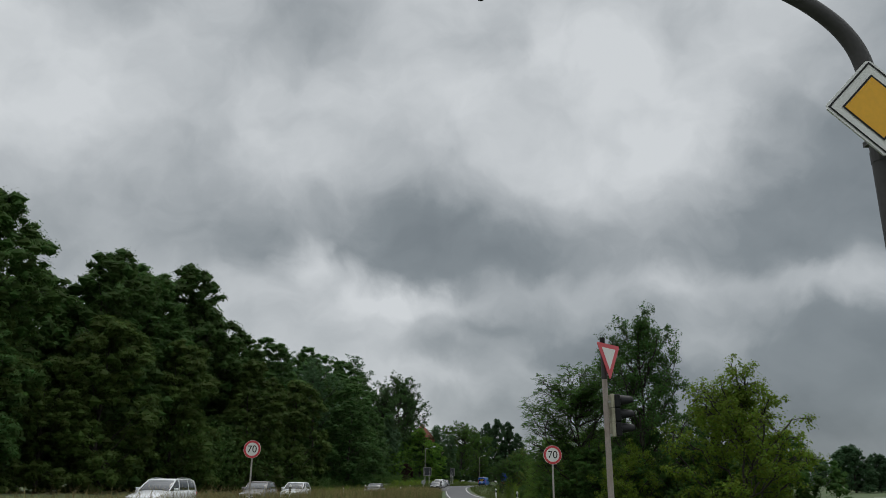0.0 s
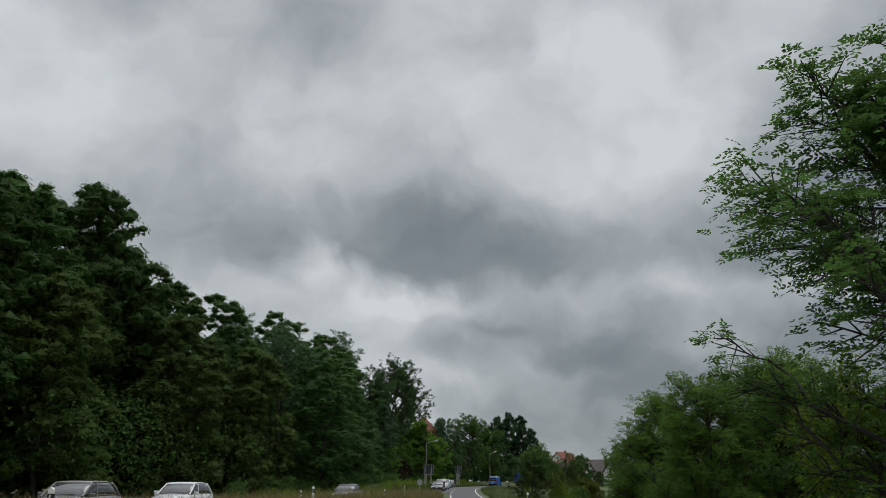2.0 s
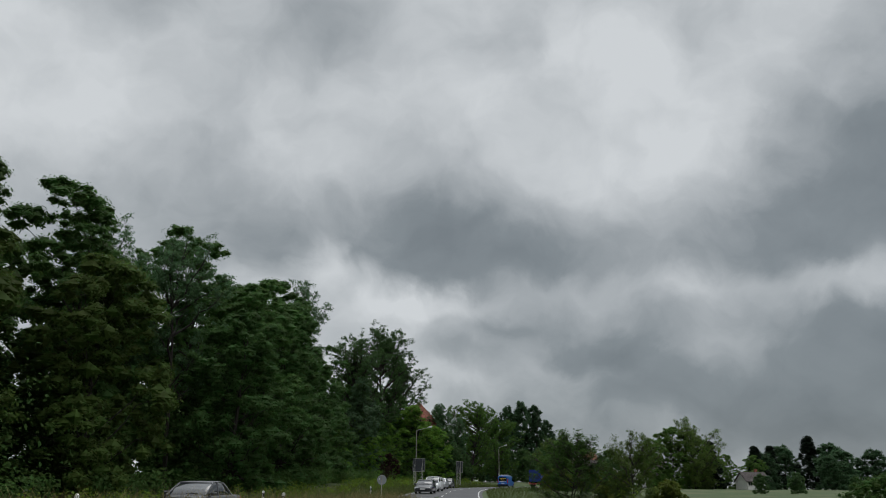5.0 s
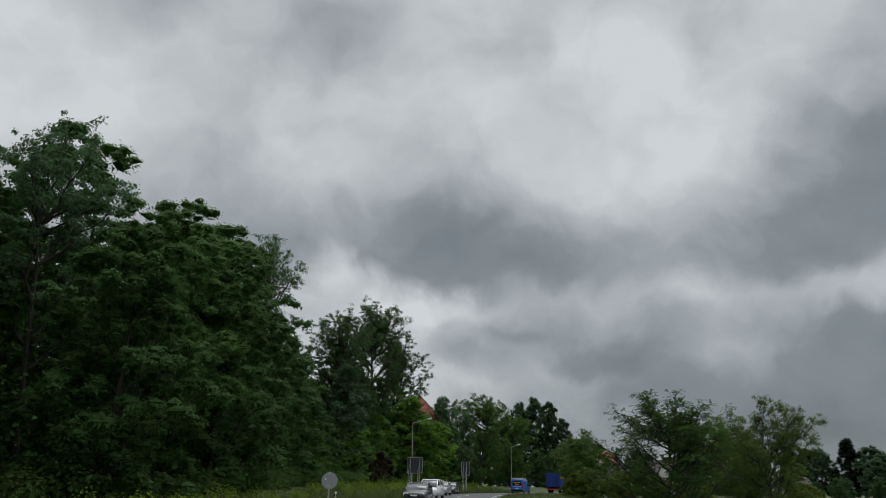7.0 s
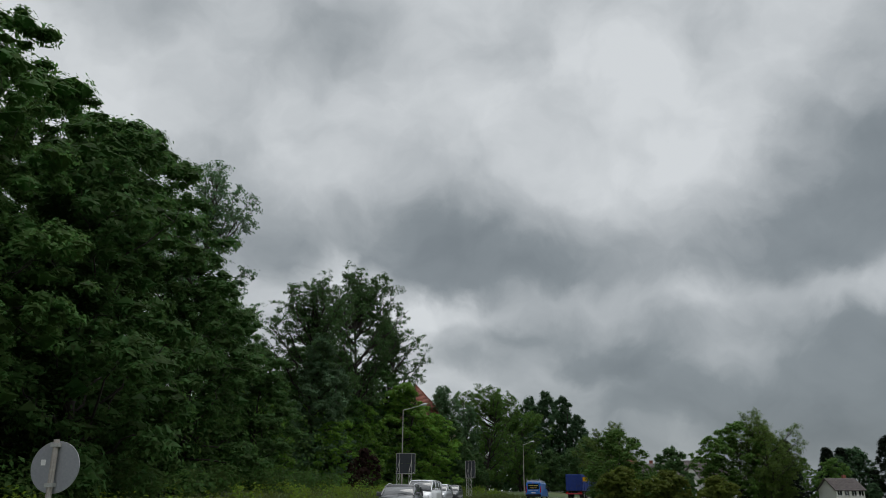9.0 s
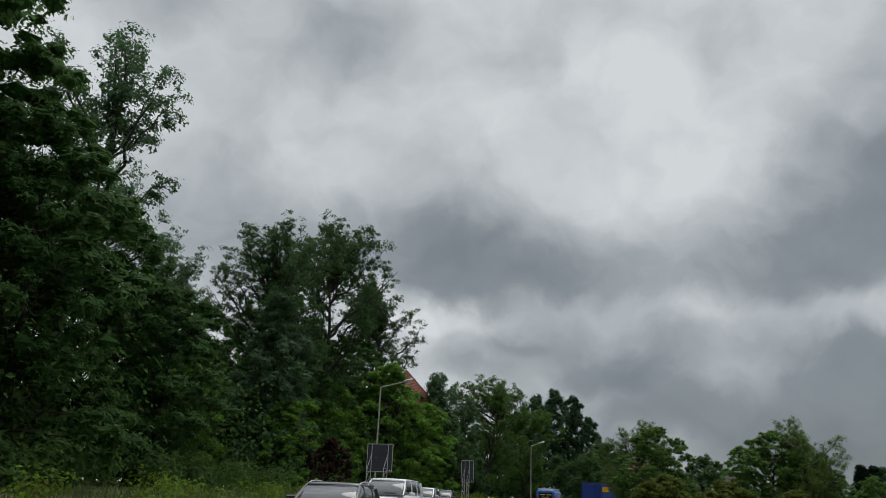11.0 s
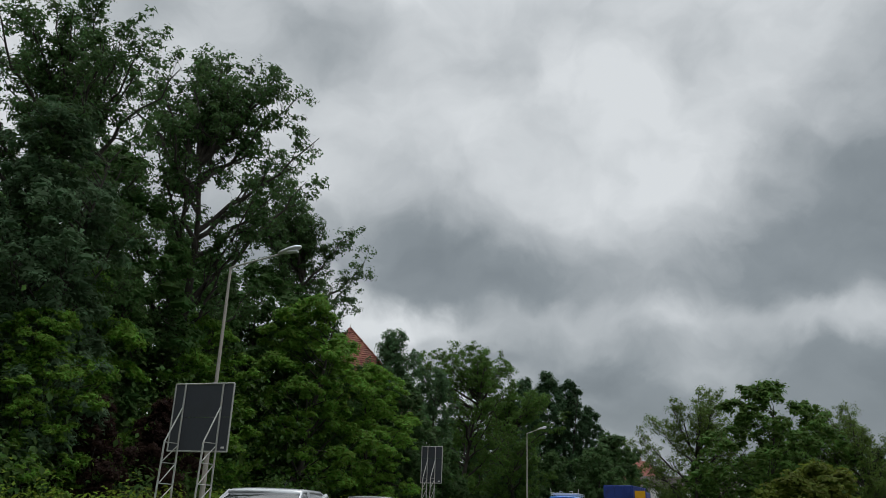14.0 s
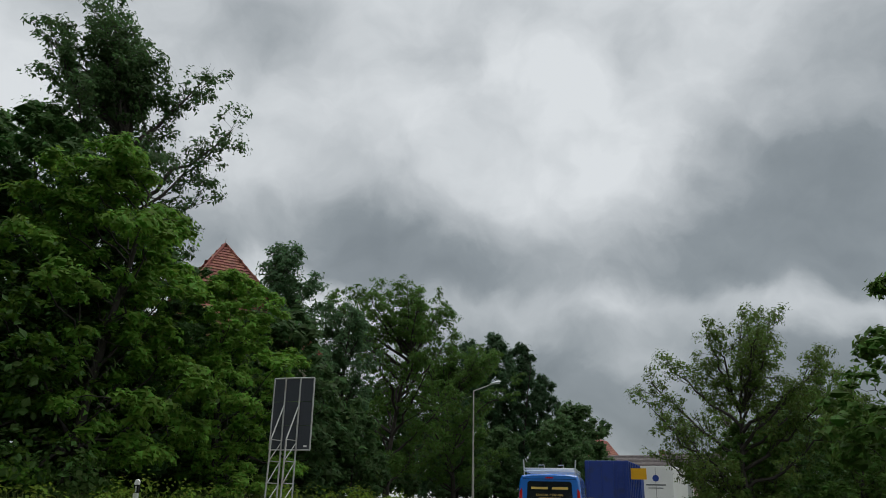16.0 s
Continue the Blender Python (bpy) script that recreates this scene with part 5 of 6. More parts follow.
# ---- vehicles ----
def wheel(parent, x, y, r=0.33, w=0.21):
    tyre = bmesh.new()
    prof = [(r * 0.62, -w / 2), (r * 0.93, -w / 2), (r, -w * 0.36), (r, w * 0.36), (r * 0.93, w / 2), (r * 0.62, w / 2)]
    n = 24
    loops = [[tyre.verts.new((dx, q * math.cos(a), r + q * math.sin(a))) for q, dx in prof] for a in (2 * math.pi * k / n for k in range(n))]
    for k in range(n):
        a, b = loops[k], loops[(k + 1) % n]
        for j in range(len(prof)):
            i = (j + 1) % len(prof)
            tyre.faces.new((a[j], a[i], b[i], b[j]))
    ob = part("wheel", tyre, RUBBER, parent, smooth=True)
    ob.location = (x, y, 0)
    rim = bmesh.new()
    side = 1 if x > 0 else -1
    for k in range(5):
        a = 2 * math.pi * k / 5
        u, t = Vector((0, math.cos(a), math.sin(a))), Vector((0, -math.sin(a), math.cos(a)))
        p = [Vector((side * w * 0.42, 0, r)) + u * q + t * h for q, h in ((0.02, -0.045), (r * 0.62, -0.03), (r * 0.62, 0.03), (0.02, 0.045))]
        vs = [rim.verts.new(c) for c in p] + [rim.verts.new(c - Vector((side * 0.03, 0, 0))) for c in p]
        rim.faces.new(vs[:4])
        for j in range(4):
            rim.faces.new((vs[j], vs[(j + 1) % 4], vs[4 + (j + 1) % 4], vs[4 + j]))
    part("rim", rim, ALU, ob)


def loft(sections, mirror=True):
    """A body from cross-sections along y: each a list of (x, z) for the right half, from the bottom up to the middle line."""
    bm = bmesh.new()
    loops = []
    for y, half in sections:
        full = [(x, z) for x, z in half] + [(-x, z) for x, z in reversed(half)]
        loops.append([bm.verts.new((x, y, z)) for x, z in full])
    n = len(loops[0])
    for a, b in zip(loops, loops[1:]):
        for k in range(n):
            bm.faces.new((a[k], a[(k + 1) % n], b[(k + 1) % n], b[k]))
    bm.faces.new(loops[0])
    bm.faces.new(loops[-1][::-1])
    bmesh.ops.recalc_face_normals(bm, faces=bm.faces)
    return bm


def car(x, y, turn, paint, label, length=4.5, width=1.82, height=1.5, tail="hatch", rails=False, nose=0.46, roof_front=0.10):
    """A car that faces local -y: a lower body, a glasshouse of tinted glass, painted roof and pillars."""
    c = thing("car", label, "car", pose(x, y, float(rise(y)) + 0.02, 0, 0, turn))
    L, W, H = length / 2, width / 2, height
    belt = H * 0.615
    def ring(w, z0, z1):
        return [(w * 0.84, z0), (w * 0.96, z0 + 0.08), (w, z0 + (z1 - z0) * 0.42), (w * 0.985, z0 + (z1 - z0) * 0.72), (w * 0.94, z1 - 0.03), (w * 0.88, z1), (w * 0.45, z1 + 0.035), (0.02, z1 + 0.045)]
    hood = belt * 0.90
    low = [(-L, ring(W * 0.74, 0.36, hood * 0.70)), (-L + 0.08, ring(W * 0.88, 0.25, hood * 0.80)), (-L + 0.35, ring(W * 0.97, 0.2, hood * 0.90)), (-L * 0.66, ring(W, 0.2, hood)), (-L * nose, ring(W, 0.2, belt)), (0.1, ring(W, 0.2, belt * 1.01)),
           (L * 0.6, ring(W, 0.2, belt * 1.03)), (L - 0.25, ring(W * 0.97, 0.24, belt * 1.03)), (L - 0.06, ring(W * 0.90, 0.3, belt * 0.98)), (L, ring(W * 0.80, 0.38, belt * 0.86))]
    part("body", loft(low), paint, c, smooth=True)
    back = {"hatch": L * 0.90, "estate": L * 0.955, "saloon": L * 0.60, "box": L * 0.975}[tail]
    top_back = {"hatch": L * 0.60, "estate": L * 0.80, "saloon": L * 0.26, "box": L * 0.93}[tail]
    b0 = belt - 0.02
    f0, f1 = -L * (nose + 0.02), -L * roof_front
    def cabin(w, z1):
        return [(w * 0.90, b0), (w * 0.885, b0 + (z1 - b0) * 0.35), (w * 0.84, b0 + (z1 - b0) * 0.72), (w * 0.775, z1 - 0.035), (w * 0.70, z1 - 0.012), (0.02, z1)]
    steps = [(f0, b0 + 0.03), ((f0 + f1) / 2, b0 + (H - b0) * 0.60), (f1, H - 0.045), (0.15, H - 0.022), (top_back * 0.75, H - 0.03), (top_back, H - 0.085), ((top_back + back) / 2, b0 + (H - b0) * 0.56), (back, b0 + 0.04)]
    part("glasshouse", loft([(y_, cabin(W, z)) for y_, z in steps]), GLASS_DARK, c, "tinted windows all round", smooth=True)
    def cap(w, z):
        return [(w * 0.79, z - 0.055), (w * 0.795, z - 0.025), (w * 0.74, z + 0.006), (w * 0.4, z + 0.022), (0.02, z + 0.026)]
    part("roof", loft([(f1 - 0.10, cap(W * 0.985, H - 0.075)), (f1 + 0.05, cap(W, H - 0.035)), (0.2, cap(W, H - 0.018)), (top_back * 0.75, cap(W, H - 0.024)), (top_back + 0.05, cap(W * 0.97, H - 0.085))]), paint, c, smooth=True)
    for s in (1, -1):
        def rail(y0, z0, w0, y1, z1, w1, r):
            mid = (s * W * (w0 + w1 + 0.045) / 2, (y0 + y1) / 2, (z0 + z1) / 2)
            part("pillar", tube(bmesh.new(), [(s * W * w0, y0, z0), mid, (s * W * w1, y1, z1)], r, 6), paint, c)
        rail(f0 + 0.03, b0 + 0.02, 0.885, f1 - 0.02, H - 0.07, 0.77, 0.034)
        rail(0.02, b0, 0.90, 0.05, H - 0.05, 0.785, 0.036)
        rail(back - 0.1, b0 + 0.02, 0.87, top_back, H - 0.10, 0.765, 0.06)
        if tail in ("estate", "box"):
            rail(L * 0.5, b0, 0.895, L * 0.46, H - 0.05, 0.785, 0.032)
        part("headlight", boxes((s * W * 0.50, -L + 0.05, hood * 0.62, s * W * 0.86, -L + 0.28, hood * 0.78), bevel=0.035), LAMP_CLEAR, c)
        part("tail_light", boxes((s * W * 0.58, L - 0.20, belt * 0.74, s * W * 0.90, L - 0.03, belt * 0.94), bevel=0.03), LAMP_RED, c)
        part("mirror", boxes((s * W * 0.93, -L * 0.30, belt - 0.01, s * (W + 0.17), -L * 0.30 + 0.11, belt + 0.13), bevel=0.04), paint, c)
        part("door_handle", boxes((s * (W - 0.005), 0.22, belt * 0.86, s * (W + 0.025), 0.40, belt * 0.89), bevel=0.008), paint, c)
        if rails:
            part("roof_rail", tube(bmesh.new(), [(s * W * 0.75, f1 + 0.02, H - 0.05), (s * W * 0.755, f1 + 0.28, H + 0.005), (s * W * 0.76, f1 + 0.7, H + 0.03), (s * W * 0.76, top_back * 0.6, H + 0.025), (s * W * 0.75, top_back * 0.85, H - 0.015), (s * W * 0.74, top_back + 0.04, H - 0.085)], 0.019, 8), ALU, c, "bright metal roof rail")
        for wy in (-L * 0.62, L * 0.62):
            wheel(c, s * (W - 0.13), wy)
    part("grille", boxes((-W * 0.45, -L - 0.006, hood * 0.42, W * 0.45, -L + 0.12, hood * 0.62), bevel=0.02), BLACK, c)
    part("number_plate", boxes((-0.26, -L - 0.018, 0.40, 0.26, -L - 0.008, 0.51)), SIGN_WHITE, c)
    part("wiper", tube(bmesh.new(), [(0.05, f0 - 0.01, b0 + 0.09), (W * 0.55, f0 + 0.05, b0 + 0.10)], 0.012, 5), BLACK, c)
    part("aerial", tube(bmesh.new(), [(0, top_back * 0.6, H), (0, top_back * 0.6 + 0.10, H + 0.16)], 0.008, 5), BLACK, c)
    return c


car(-14.2, 41.5, -6, CAR_WHITE, "white estate car standing in the oncoming lane", 4.75, 1.84, 1.55, "estate", True)
car(-13.5, 60.2, -4, CAR_BROWN, "grey-brown hatchback in the oncoming lane", 4.35, 1.8, 1.50)
car(-12.25, 68.6, -5, CAR_WHITE, "small white car in the oncoming lane", 4.2, 1.78, 1.48)
car(-8.0, 99.0, -9, CAR_DARK, "dark saloon in the oncoming lane", 4.6, 1.82, 1.45, "saloon")
car(-0.9, 152.2, -5, CAR_DARK, "anthracite estate car with chrome roof rails in the oncoming lane", 4.75, 1.86, 1.41, "estate", True)
car(-0.3, 163.2, -9, CAR_WHITE, "white compact van with side windows in the oncoming lane", 4.45, 1.80, 1.68, "box", False, 0.66, 0.34)
car(1.0, 191.0, -8, CAR_DARK, "dark car with a low rounded roof in the oncoming lane", 4.5, 1.82, 1.47)
car(0.2, 177.8, -8, CAR_SILVER, "silver car with a rounded roof in the oncoming lane", 4.4, 1.8, 1.46)


def van(x, y, turn):
    """A blue panel van; local -y is its rear, which faces the camera."""
    v = thing("van", "bright blue panel van with lettered rear window and roof rack", "van", pose(x, y, float(rise(y)) + 0.02, 0, 0, turn))
    W, H, L = 0.98, 2.02, 4.9
    def ring(w, z0, z1, k=1.0):
        return [(w * 0.9, z0), (w, z0 + 0.12), (w, z0 + 0.75), (w * 0.985, 1.15), (w * 0.93 * k, z1 - 0.16), (w * 0.86 * k, z1 - 0.03), (w * 0.6 * k, z1 + 0.01), (0.02, z1 + 0.02)]
    body = part("body", loft([(0.0, ring(W * 0.965, 0.45, H - 0.06, 0.975)), (0.06, ring(W, 0.36, H - 0.02)), (0.5, ring(W, 0.3, H)), (3.1, ring(W, 0.3, H)), (3.6, ring(W, 0.3, H - 0.08, 0.95)), (4.25, ring(W * 0.97, 0.3, 1.35, 0.98)), (4.8, ring(W * 0.9, 0.34, 1.02, 0.95)), (L, ring(W * 0.78, 0.42, 0.9, 0.9))]), VAN_BLUE, v)
    mod = body.modifiers.new("soft_edges", "BEVEL")
    mod.width, mod.segments, mod.limit_method, mod.angle_limit = 0.02, 2, "ANGLE", radians(35)
    win = bmesh.new()
    o = [(-0.70, 1.22), (-0.66, 1.17), (0.66, 1.17), (0.70, 1.22), (0.665, 1.76), (0.61, 1.80), (-0.61, 1.80), (-0.665, 1.76)]
    prism(win, o, -0.018, 0.03)
    glass = part("rear_window", win, GLASS_DARK, v, "dark rear window with gold lettering bars")
    # Name, trade and slogan stand as plain bars.
    part("name_bar", boxes((-0.56, -0.024, 1.565, -0.05, -0.0185, 1.635)), GOLD, glass)
    part("name_bar", boxes((0.08, -0.024, 1.565, 0.56, -0.0185, 1.635)), GOLD, glass)
    writing("SANIT\u00c4R - HEIZUNG", 0.088, GOLD, glass, pose(0, -0.021, 1.40, 90, 0, 0), "trade_words")
    part("slogan_bar", boxes((-0.32, -0.024, 1.295, 0.34, -0.0185, 1.325)), GOLD, glass)
    part("address_bar", boxes(*[(a, -0.012, 1.035, c, -0.004, 1.10) for a, c in ((-0.60, -0.38), (-0.36, -0.33), (-0.30, 0.0), (0.04, 0.30), (0.33, 0.36), (0.39, 0.56))]), SIGN_WHITE, v)
    part("door_gap", boxes((-0.006, -0.008, 0.55, 0.006, -0.002, 1.165)), BLACK, v)
    part("tailgate_gap", boxes((-0.80, -0.008, 1.86, 0.80, -0.002, 1.872)), BLACK, v)
    part("tailgate_gap", boxes((-0.80, -0.008, 0.60, 0.80, -0.002, 0.612)), BLACK, v)
    part("third_brake_light", boxes((-0.12, -0.016, 1.885, 0.12, -0.003, 1.925)), LAMP_RED, v)
    part("number_plate", boxes((-0.26, -0.02, 0.72, 0.26, -0.006, 0.83)), SIGN_WHITE, v)
    part("bumper", boxes((-0.96, -0.10, 0.36, 0.96, 0.10, 0.60), bevel=0.05), BLACK, v)
    for s in (1, -1):
        lamp = bmesh.new()
        prism(lamp, [(s * 0.80, 0.80), (s * 0.945, 0.78), (s * 0.915, 1.50), (s * 0.84, 1.60)], -0.02, 0.12)
        part("tail_light", lamp, LAMP_RED, v)
        part("mirror", boxes((s * 0.97, 3.55, 1.05, s * 1.24, 3.68, 1.38), bevel=0.04), BLACK, v)
        part("side_window", boxes((s * 0.955, 2.75, 1.2, s * 0.975, 3.45, 1.68)), GLASS_DARK, v)
        for wy in (0.95, 3.95):
            wheel(v, s * 0.86, wy, 0.34, 0.22)
    rack = part("roof_rack", tubes((((-0.78, 0.12, H + 0.16), (-0.78, 3.0, H + 0.16)), 0.018), (((0.78, 0.12, H + 0.16), (0.78, 3.0, H + 0.16)), 0.018), (((-0.78, 0.12, H + 0.08), (-0.78, 3.0, H + 0.08)), 0.015), (((0.78, 0.12, H + 0.08), (0.78, 3.0, H + 0.08)), 0.015)), ALU, v, "aluminium roof rack with upright stops")
    for k in range(5):
        for z in (0.08, 0.16):
            part("cross_bar", tubes((((-0.78, 0.12 + 0.72 * k, H + z), (0.78, 0.12 + 0.72 * k, H + z)), 0.018)), ALU, rack)
    for s in (1, -1):
        for k in range(4):
            part("foot", tubes((((s * 0.78, 0.12 + 0.96 * k, H - 0.06), (s * 0.78, 0.12 + 0.96 * k, H + 0.16)), 0.016)), ALU, rack)
        part("end_stop", tubes((((s * 0.78, 0.12, H + 0.1), (s * 0.80, 0.12, H + 0.42)), 0.022)), ALU, rack)
    for cx in (-0.28, 0.32):
        part("hoop", tubes((((cx - 0.1, 0.5, H + 0.12), (cx - 0.08, 0.5, H + 0.28), (cx + 0.08, 0.5, H + 0.28), (cx + 0.1, 0.5, H + 0.12)), 0.014)), ALU, rack)


van(10.6, 209.3, -17)


def truck(x, y, turn, kind):
    """A lorry seen from behind; local -y is its rear."""
    blue = kind == "container"
    t = thing("lorry", "lorry with a ribbed dark blue roll-off container" if blue else "lorry with a white box body and a dark emblem", "lorry", pose(x, y, float(rise(y)) + 0.02, 0, 0, turn))
    paint = BOX_BLUE if blue else WALL_WHITE
    box_ = part("container" if blue else "box_body", boxes((-1.22, 0.0, 1.05, 1.22, 6.2, 3.35 if blue else 3.6), bevel=0.03), paint, t)
    if blue:
        for k in range(7):
            for s in (-1.28, 1.225):
                part("rib", boxes((s, 0.25 + 0.9 * k, 1.1, s + 0.055, 0.37 + 0.9 * k, 3.3)), paint, box_)
        for px in (-1.05, -0.35, 0.35, 1.05):
            part("door_rib", boxes((px - 0.05, -0.06, 1.1, px + 0.05, -0.002, 3.3)), paint, box_)
        part("ladder", tubes((((0.62, -0.12, 1.1), (0.62, -0.12, 3.1)), 0.02), (((0.95, -0.12, 1.1), (0.95, -0.12, 3.1)), 0.02), *[(((0.62, -0.12, 1.3 + 0.3 * k), (0.95, -0.12, 1.3 + 0.3 * k)), 0.016) for k in range(6)]), BOX_BLUE, box_)
        part("warning_board", boxes((1.3, 0.2, 2.35, 2.15, 0.24, 2.95)), SIGN_YELLOW, box_, "orange warning board beside the container")
    else:
        part("emblem", disc(bmesh.new(), 0.24, -0.012, -0.004, 2.75, 8), BOX_BLUE, box_)
        part("door_gap", boxes((-0.01, -0.01, 1.1, 0.01, -0.003, 3.5)), BLACK, box_)
        part("text_bar", boxes((-0.7, -0.012, 2.25, 0.7, -0.004, 2.33), (-0.55, -0.012, 2.05, 0.5, -0.004, 2.1)), SIGN_BACK, box_)
    part("chassis", boxes((-0.45, 0.2, 0.75, 0.45, 8.3, 1.04)), BLACK, t)
    part("cab", boxes((-1.2, 6.45, 0.85, 1.2, 8.4, 3.05), bevel=0.1), CAR_WHITE if not blue else BOX_BLUE, t)
    part("rear_beam", boxes((-1.2, -0.1, 0.55, 1.2, 0.05, 0.72), bevel=0.02), SIGN_RED, t)
    for s in (1, -1):
        part("tail_light", boxes((s * 0.85, -0.13, 0.74, s * 1.15, -0.02, 0.88)), LAMP_RED, t)
        for wy in (1.2, 2.5, 7.2):
            wheel(t, s * 1.02, wy, 0.5, 0.32)


truck(18.2, 229.5, -24, "container")
truck(25.2, 241.5, -30, "box")


# ---- houses ----
def window(parent, x, z, w, h, y=0.0):
    """A window set into a wall whose outside is at -y."""
    f = part("window", boxes((x - w / 2, y - 0.03, z, x - w / 2 + 0.07, y + 0.02, z + h), (x + w / 2 - 0.07, y - 0.03, z, x + w / 2, y + 0.02, z + h), (x - w / 2 + 0.07, y - 0.03, z, x + w / 2 - 0.07, y + 0.02, z + 0.07), (x - w / 2 + 0.07, y - 0.03, z + h - 0.07, x + w / 2 - 0.07, y + 0.02, z + h), (x - 0.03, y - 0.028, z + 0.07, x + 0.03, y + 0.018, z + h - 0.07)), FRAME_WHITE, parent)
    part("pane", boxes((x - w / 2 + 0.07, y - 0.012, z + 0.07, x - 0.03, y - 0.004, z + h - 0.07), (x + 0.03, y - 0.012, z + 0.07, x + w / 2 - 0.07, y - 0.004, z + h - 0.07)), GLASS_DARK, f)
    part("sill", boxes((x - w / 2 - 0.06, y - 0.1, z - 0.06, x + w / 2 + 0.06, y + 0.0, z - 0.003)), CONCRETE, f)


def tiles_on(parent, corner, along_u, up_v, rows, cols, mat, taper=0.0, name="roof_tiles"):
    """Courses of overlapping tiles on a roof slope, joined into one part; taper narrows the upper courses to a point."""
    c, u, w = (np.array(a, float) for a in (corner, along_u, up_v))
    normal = np.cross(u, w)
    normal /= np.linalg.norm(normal)
    vs, qs = [], []
    for r in range(rows):
        f0, f1 = r / rows, (r + 1.25) / rows
        lo, hi = taper * f0 / 2, 1 - taper * f0 / 2
        for k in range(cols):
            a, b = k / cols, (k + 0.94) / cols
            if a < lo - 0.5 / cols or b > hi + 0.5 / cols:
                continue
            base = len(vs)
            for p, f, lift in ((a, f0, 0.07), (b, f0, 0.07), (b, min(f1, 1.0), 0.01), (a, min(f1, 1.0), 0.01), (a, f0, 0.01), (b, f0, 0.01)):
                vs.append(c + u * p + w * f + normal * lift)
            qs += [(base, base + 1, base + 2, base + 3), (base + 4, base + 5, base + 1, base)]
    return tagged(part(name, quads(name, np.array(vs), np.array(qs), mat), mat, parent), kind="stuff")


# The house with the steep red tent roof among the trees.
hz = 1.3
h = thing("red_roofed_house", "cream house with a steep red tiled tent roof behind the trees", "house", pose(-5.7, 236.0, hz + 0.3, 0, 0, 28))
a, eave, apex = 4.8, 9.4, 16.9
part("wall", boxes((-a, -a, -0.5, a, a, eave)), WALL_CREAM, h)
bm = bmesh.new()
e = a + 0.5
base = [bm.verts.new(p) for p in ((-e, -e, eave - 0.3), (e, -e, eave - 0.3), (e, e, eave - 0.3), (-e, e, eave - 0.3))]
tip = bm.verts.new((0, 0, apex))
bm.faces.new(base[::-1])
for k in range(4):
    bm.faces.new((base[k], base[(k + 1) % 4], tip))
roof = part("roof", bm, ROOF_RED, h)
for k in range(4):
    r4 = Matrix.Rotation(math.pi / 2 * k, 3, "Z")
    tiles_on(roof, r4 @ Vector((-e, -e, eave - 0.3)), r4 @ Vector((2 * e, 0, 0)), r4 @ Vector((0, e, apex - eave + 0.3)), 34, 40, ROOF_RED, 1.0)
part("ridge_cap", tubes(*[((tuple(v), (0, 0, apex + 0.05)), 0.09) for v in ((-e, -e, eave - 0.22), (e, -e, eave - 0.22), (e, e, eave - 0.22), (-e, e, eave - 0.22))], sides=6), ROOF_RED, roof)
part("finial", tubes((((0, 0, apex), (0, 0, apex + 0.45)), [0.04, 0.01])), ZINC_OLD, roof)
for z in (1.2, 4.2, 7.0):
    for x in (-3, 0, 3):
        window(h, x, z, 1.1, 1.45, -a - 0.004)


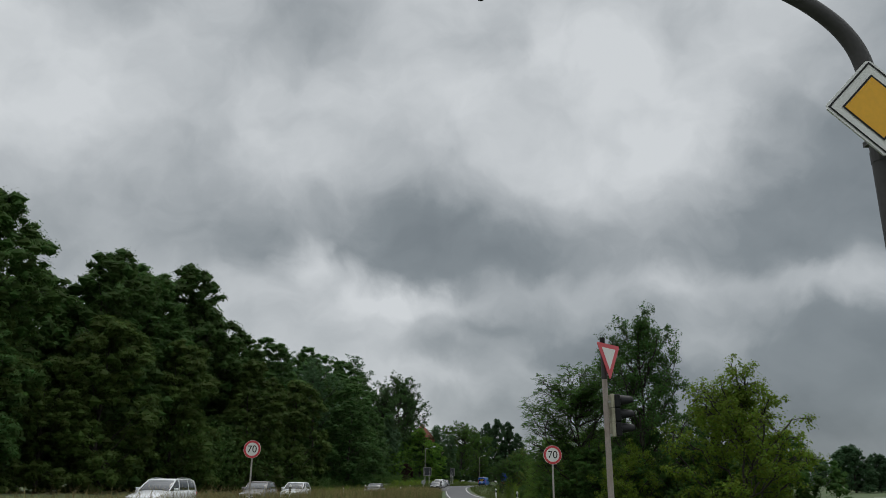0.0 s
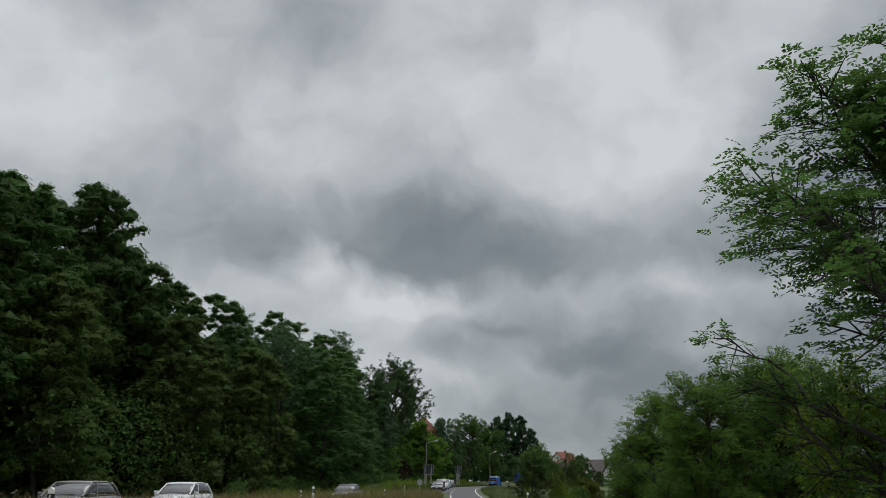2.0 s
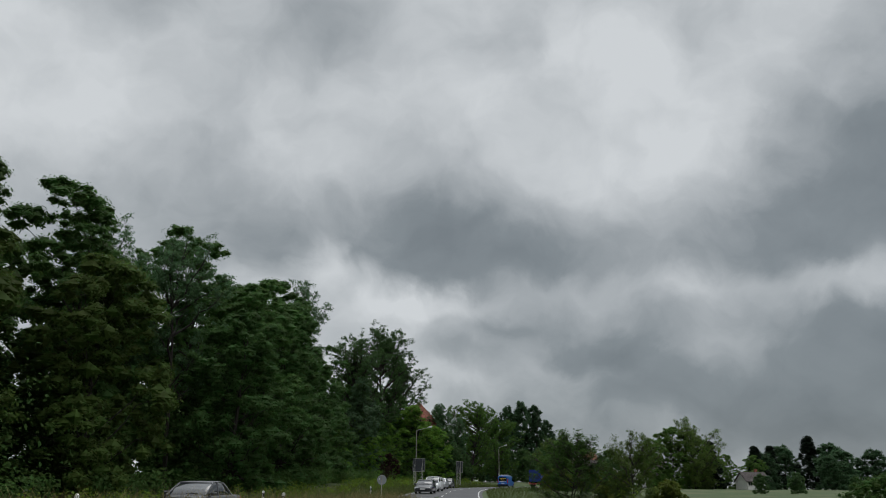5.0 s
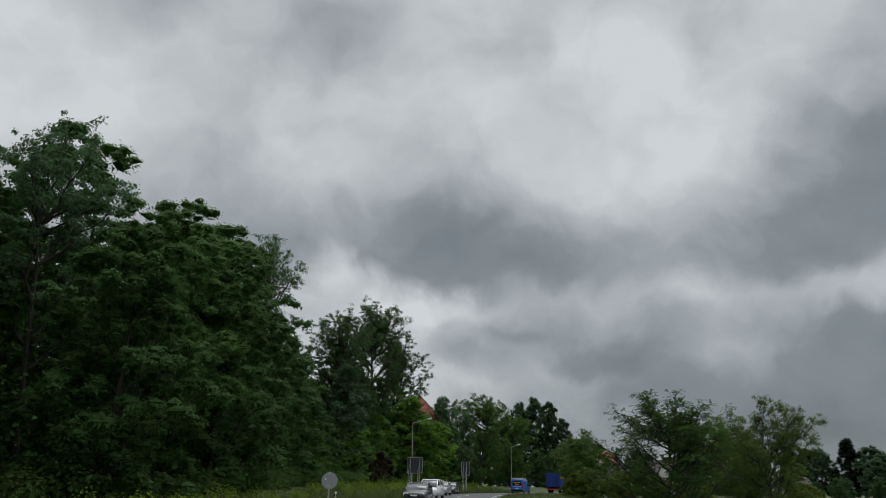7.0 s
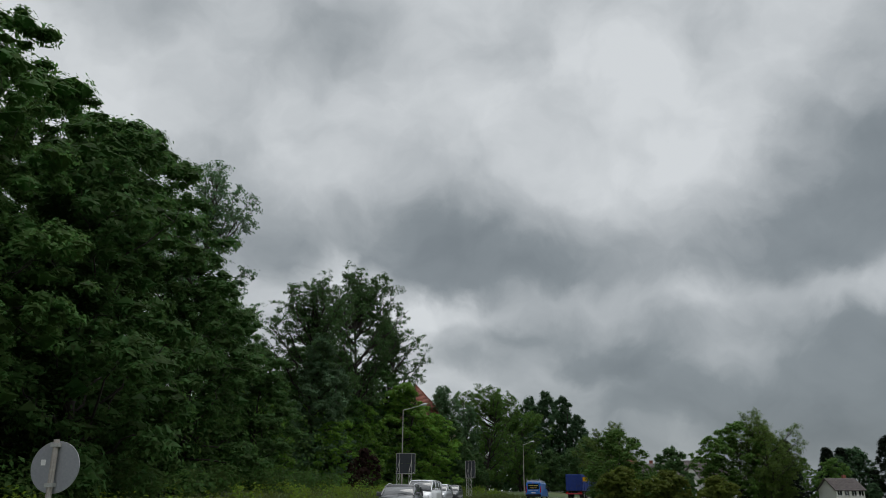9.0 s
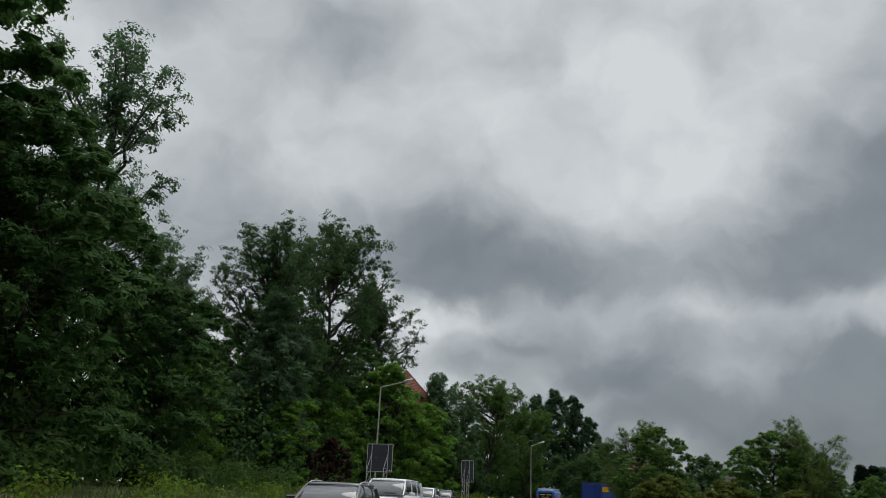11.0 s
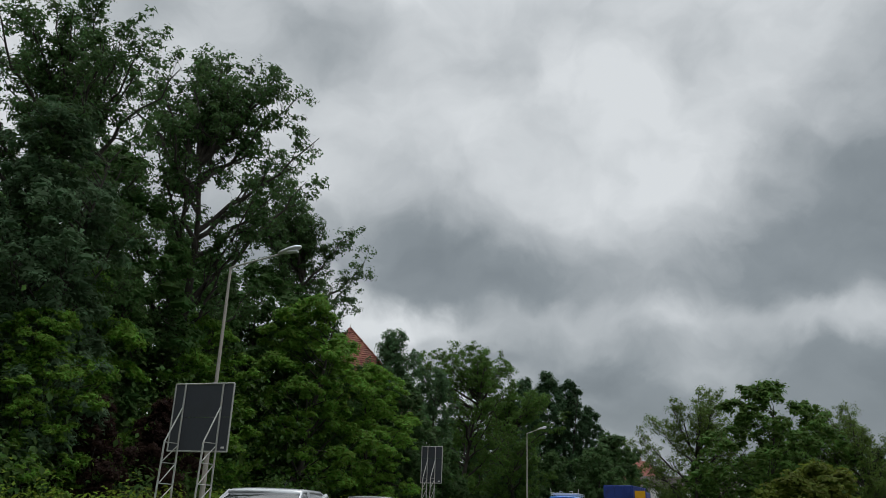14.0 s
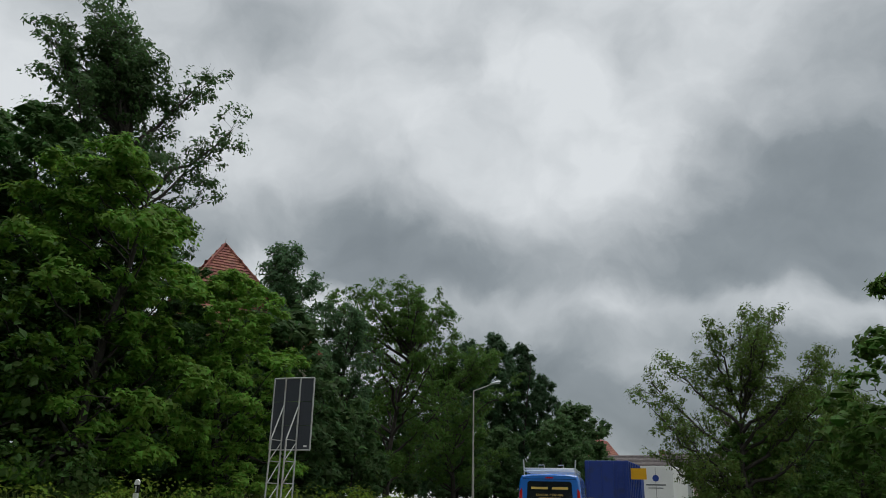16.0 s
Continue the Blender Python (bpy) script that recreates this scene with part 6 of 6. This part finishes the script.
def gable_house(name, label, x, y, turn, w, d, eave, ridge, wall, roof_mat, windows):
    """A house whose ridge runs along local x, its long front towards local -y."""
    h = thing(name, label, "house", at_ground(x, y, turn), "houses past the bend")
    bm = bmesh.new()
    prism(bm, [(-d / 2, -0.6), (d / 2, -0.6), (d / 2, eave), (0, ridge - 0.1), (-d / 2, eave)], -w / 2, w / 2)
    bm.transform(Matrix.Rotation(math.pi / 2, 4, "Z"))
    part("wall", bm, wall, h)
    o = 0.35
    slope = (ridge - eave) / (d / 2)
    roof = bmesh.new()
    prism(roof, [(-d / 2 - o, eave - o * slope + 0.02), (-d / 2 - o, eave - o * slope + 0.2), (0, ridge + 0.18), (d / 2 + o, eave - o * slope + 0.2), (d / 2 + o, eave - o * slope + 0.02), (0, ridge)], -w / 2 - o, w / 2 + o)
    roof.transform(Matrix.Rotation(math.pi / 2, 4, "Z"))
    r = part("roof", roof, roof_mat, h)
    for s in (1, -1):
        m3 = Matrix.Rotation(0 if s > 0 else math.pi, 3, "Z")
        tiles_on(r, m3 @ Vector((-w / 2 - o, -d / 2 - o, eave - o * slope + 0.2)), m3 @ Vector((w + 2 * o, 0, 0)), m3 @ Vector((0, d / 2 + o, ridge - eave + o * slope)), 16, int(w * 2.2), roof_mat)
    part("chimney", boxes((w * 0.2, 0.5, ridge - 1.2, w * 0.2 + 0.7, 1.1, ridge + 0.9), bevel=0.03), ROOF_RED, r)
    for k in range(windows):
        for z in ((1.0, 3.8) if eave > 5 else (1.0,)):
            window(h, -w / 2 + w * (k + 0.5) / windows, z, 1.2, 1.35, -d / 2 - 0.004)
    return h


gable_house("gabled_house", "long pale pink house with a dark roof", 56.5, 309, -14, 12, 9, 5.0, 8.6, WALL_PINK, ROOF_DARK, 5)
gable_house("gabled_house", "house with a steep bright red tiled roof", 43, 322, 55, 11, 9, 5.4, 10.8, WALL_WHITE, ROOF_RED, 3)
gable_house("gabled_house", "white gabled house with a dark roof", 72, 300, 74, 12, 9, 5.2, 10.5, WALL_WHITE, ROOF_DARK, 3)
gable_house("gabled_house", "small white gabled house with a slate roof", 58, 298, 24, 9, 7, 3.7, 7.4, WALL_WHITE, ROOF_DARK, 2)
gable_house("gabled_house", "low brown-roofed house across the field", 82, 285, 10, 6.5, 6, 2.2, 4.4, WALL_WHITE, ROOF_DARK, 4)
gable_house("gabled_house", "grey-roofed house past the bend", 41, 292, -30, 12, 9, 3.6, 6.4, WALL_WHITE, ROOF_DARK, 4)
gable_house("gabled_house", "house with an orange-red roof past the bend", 37.5, 303, 40, 8, 7, 3.4, 6.6, WALL_CREAM, ROOF_RED, 3)
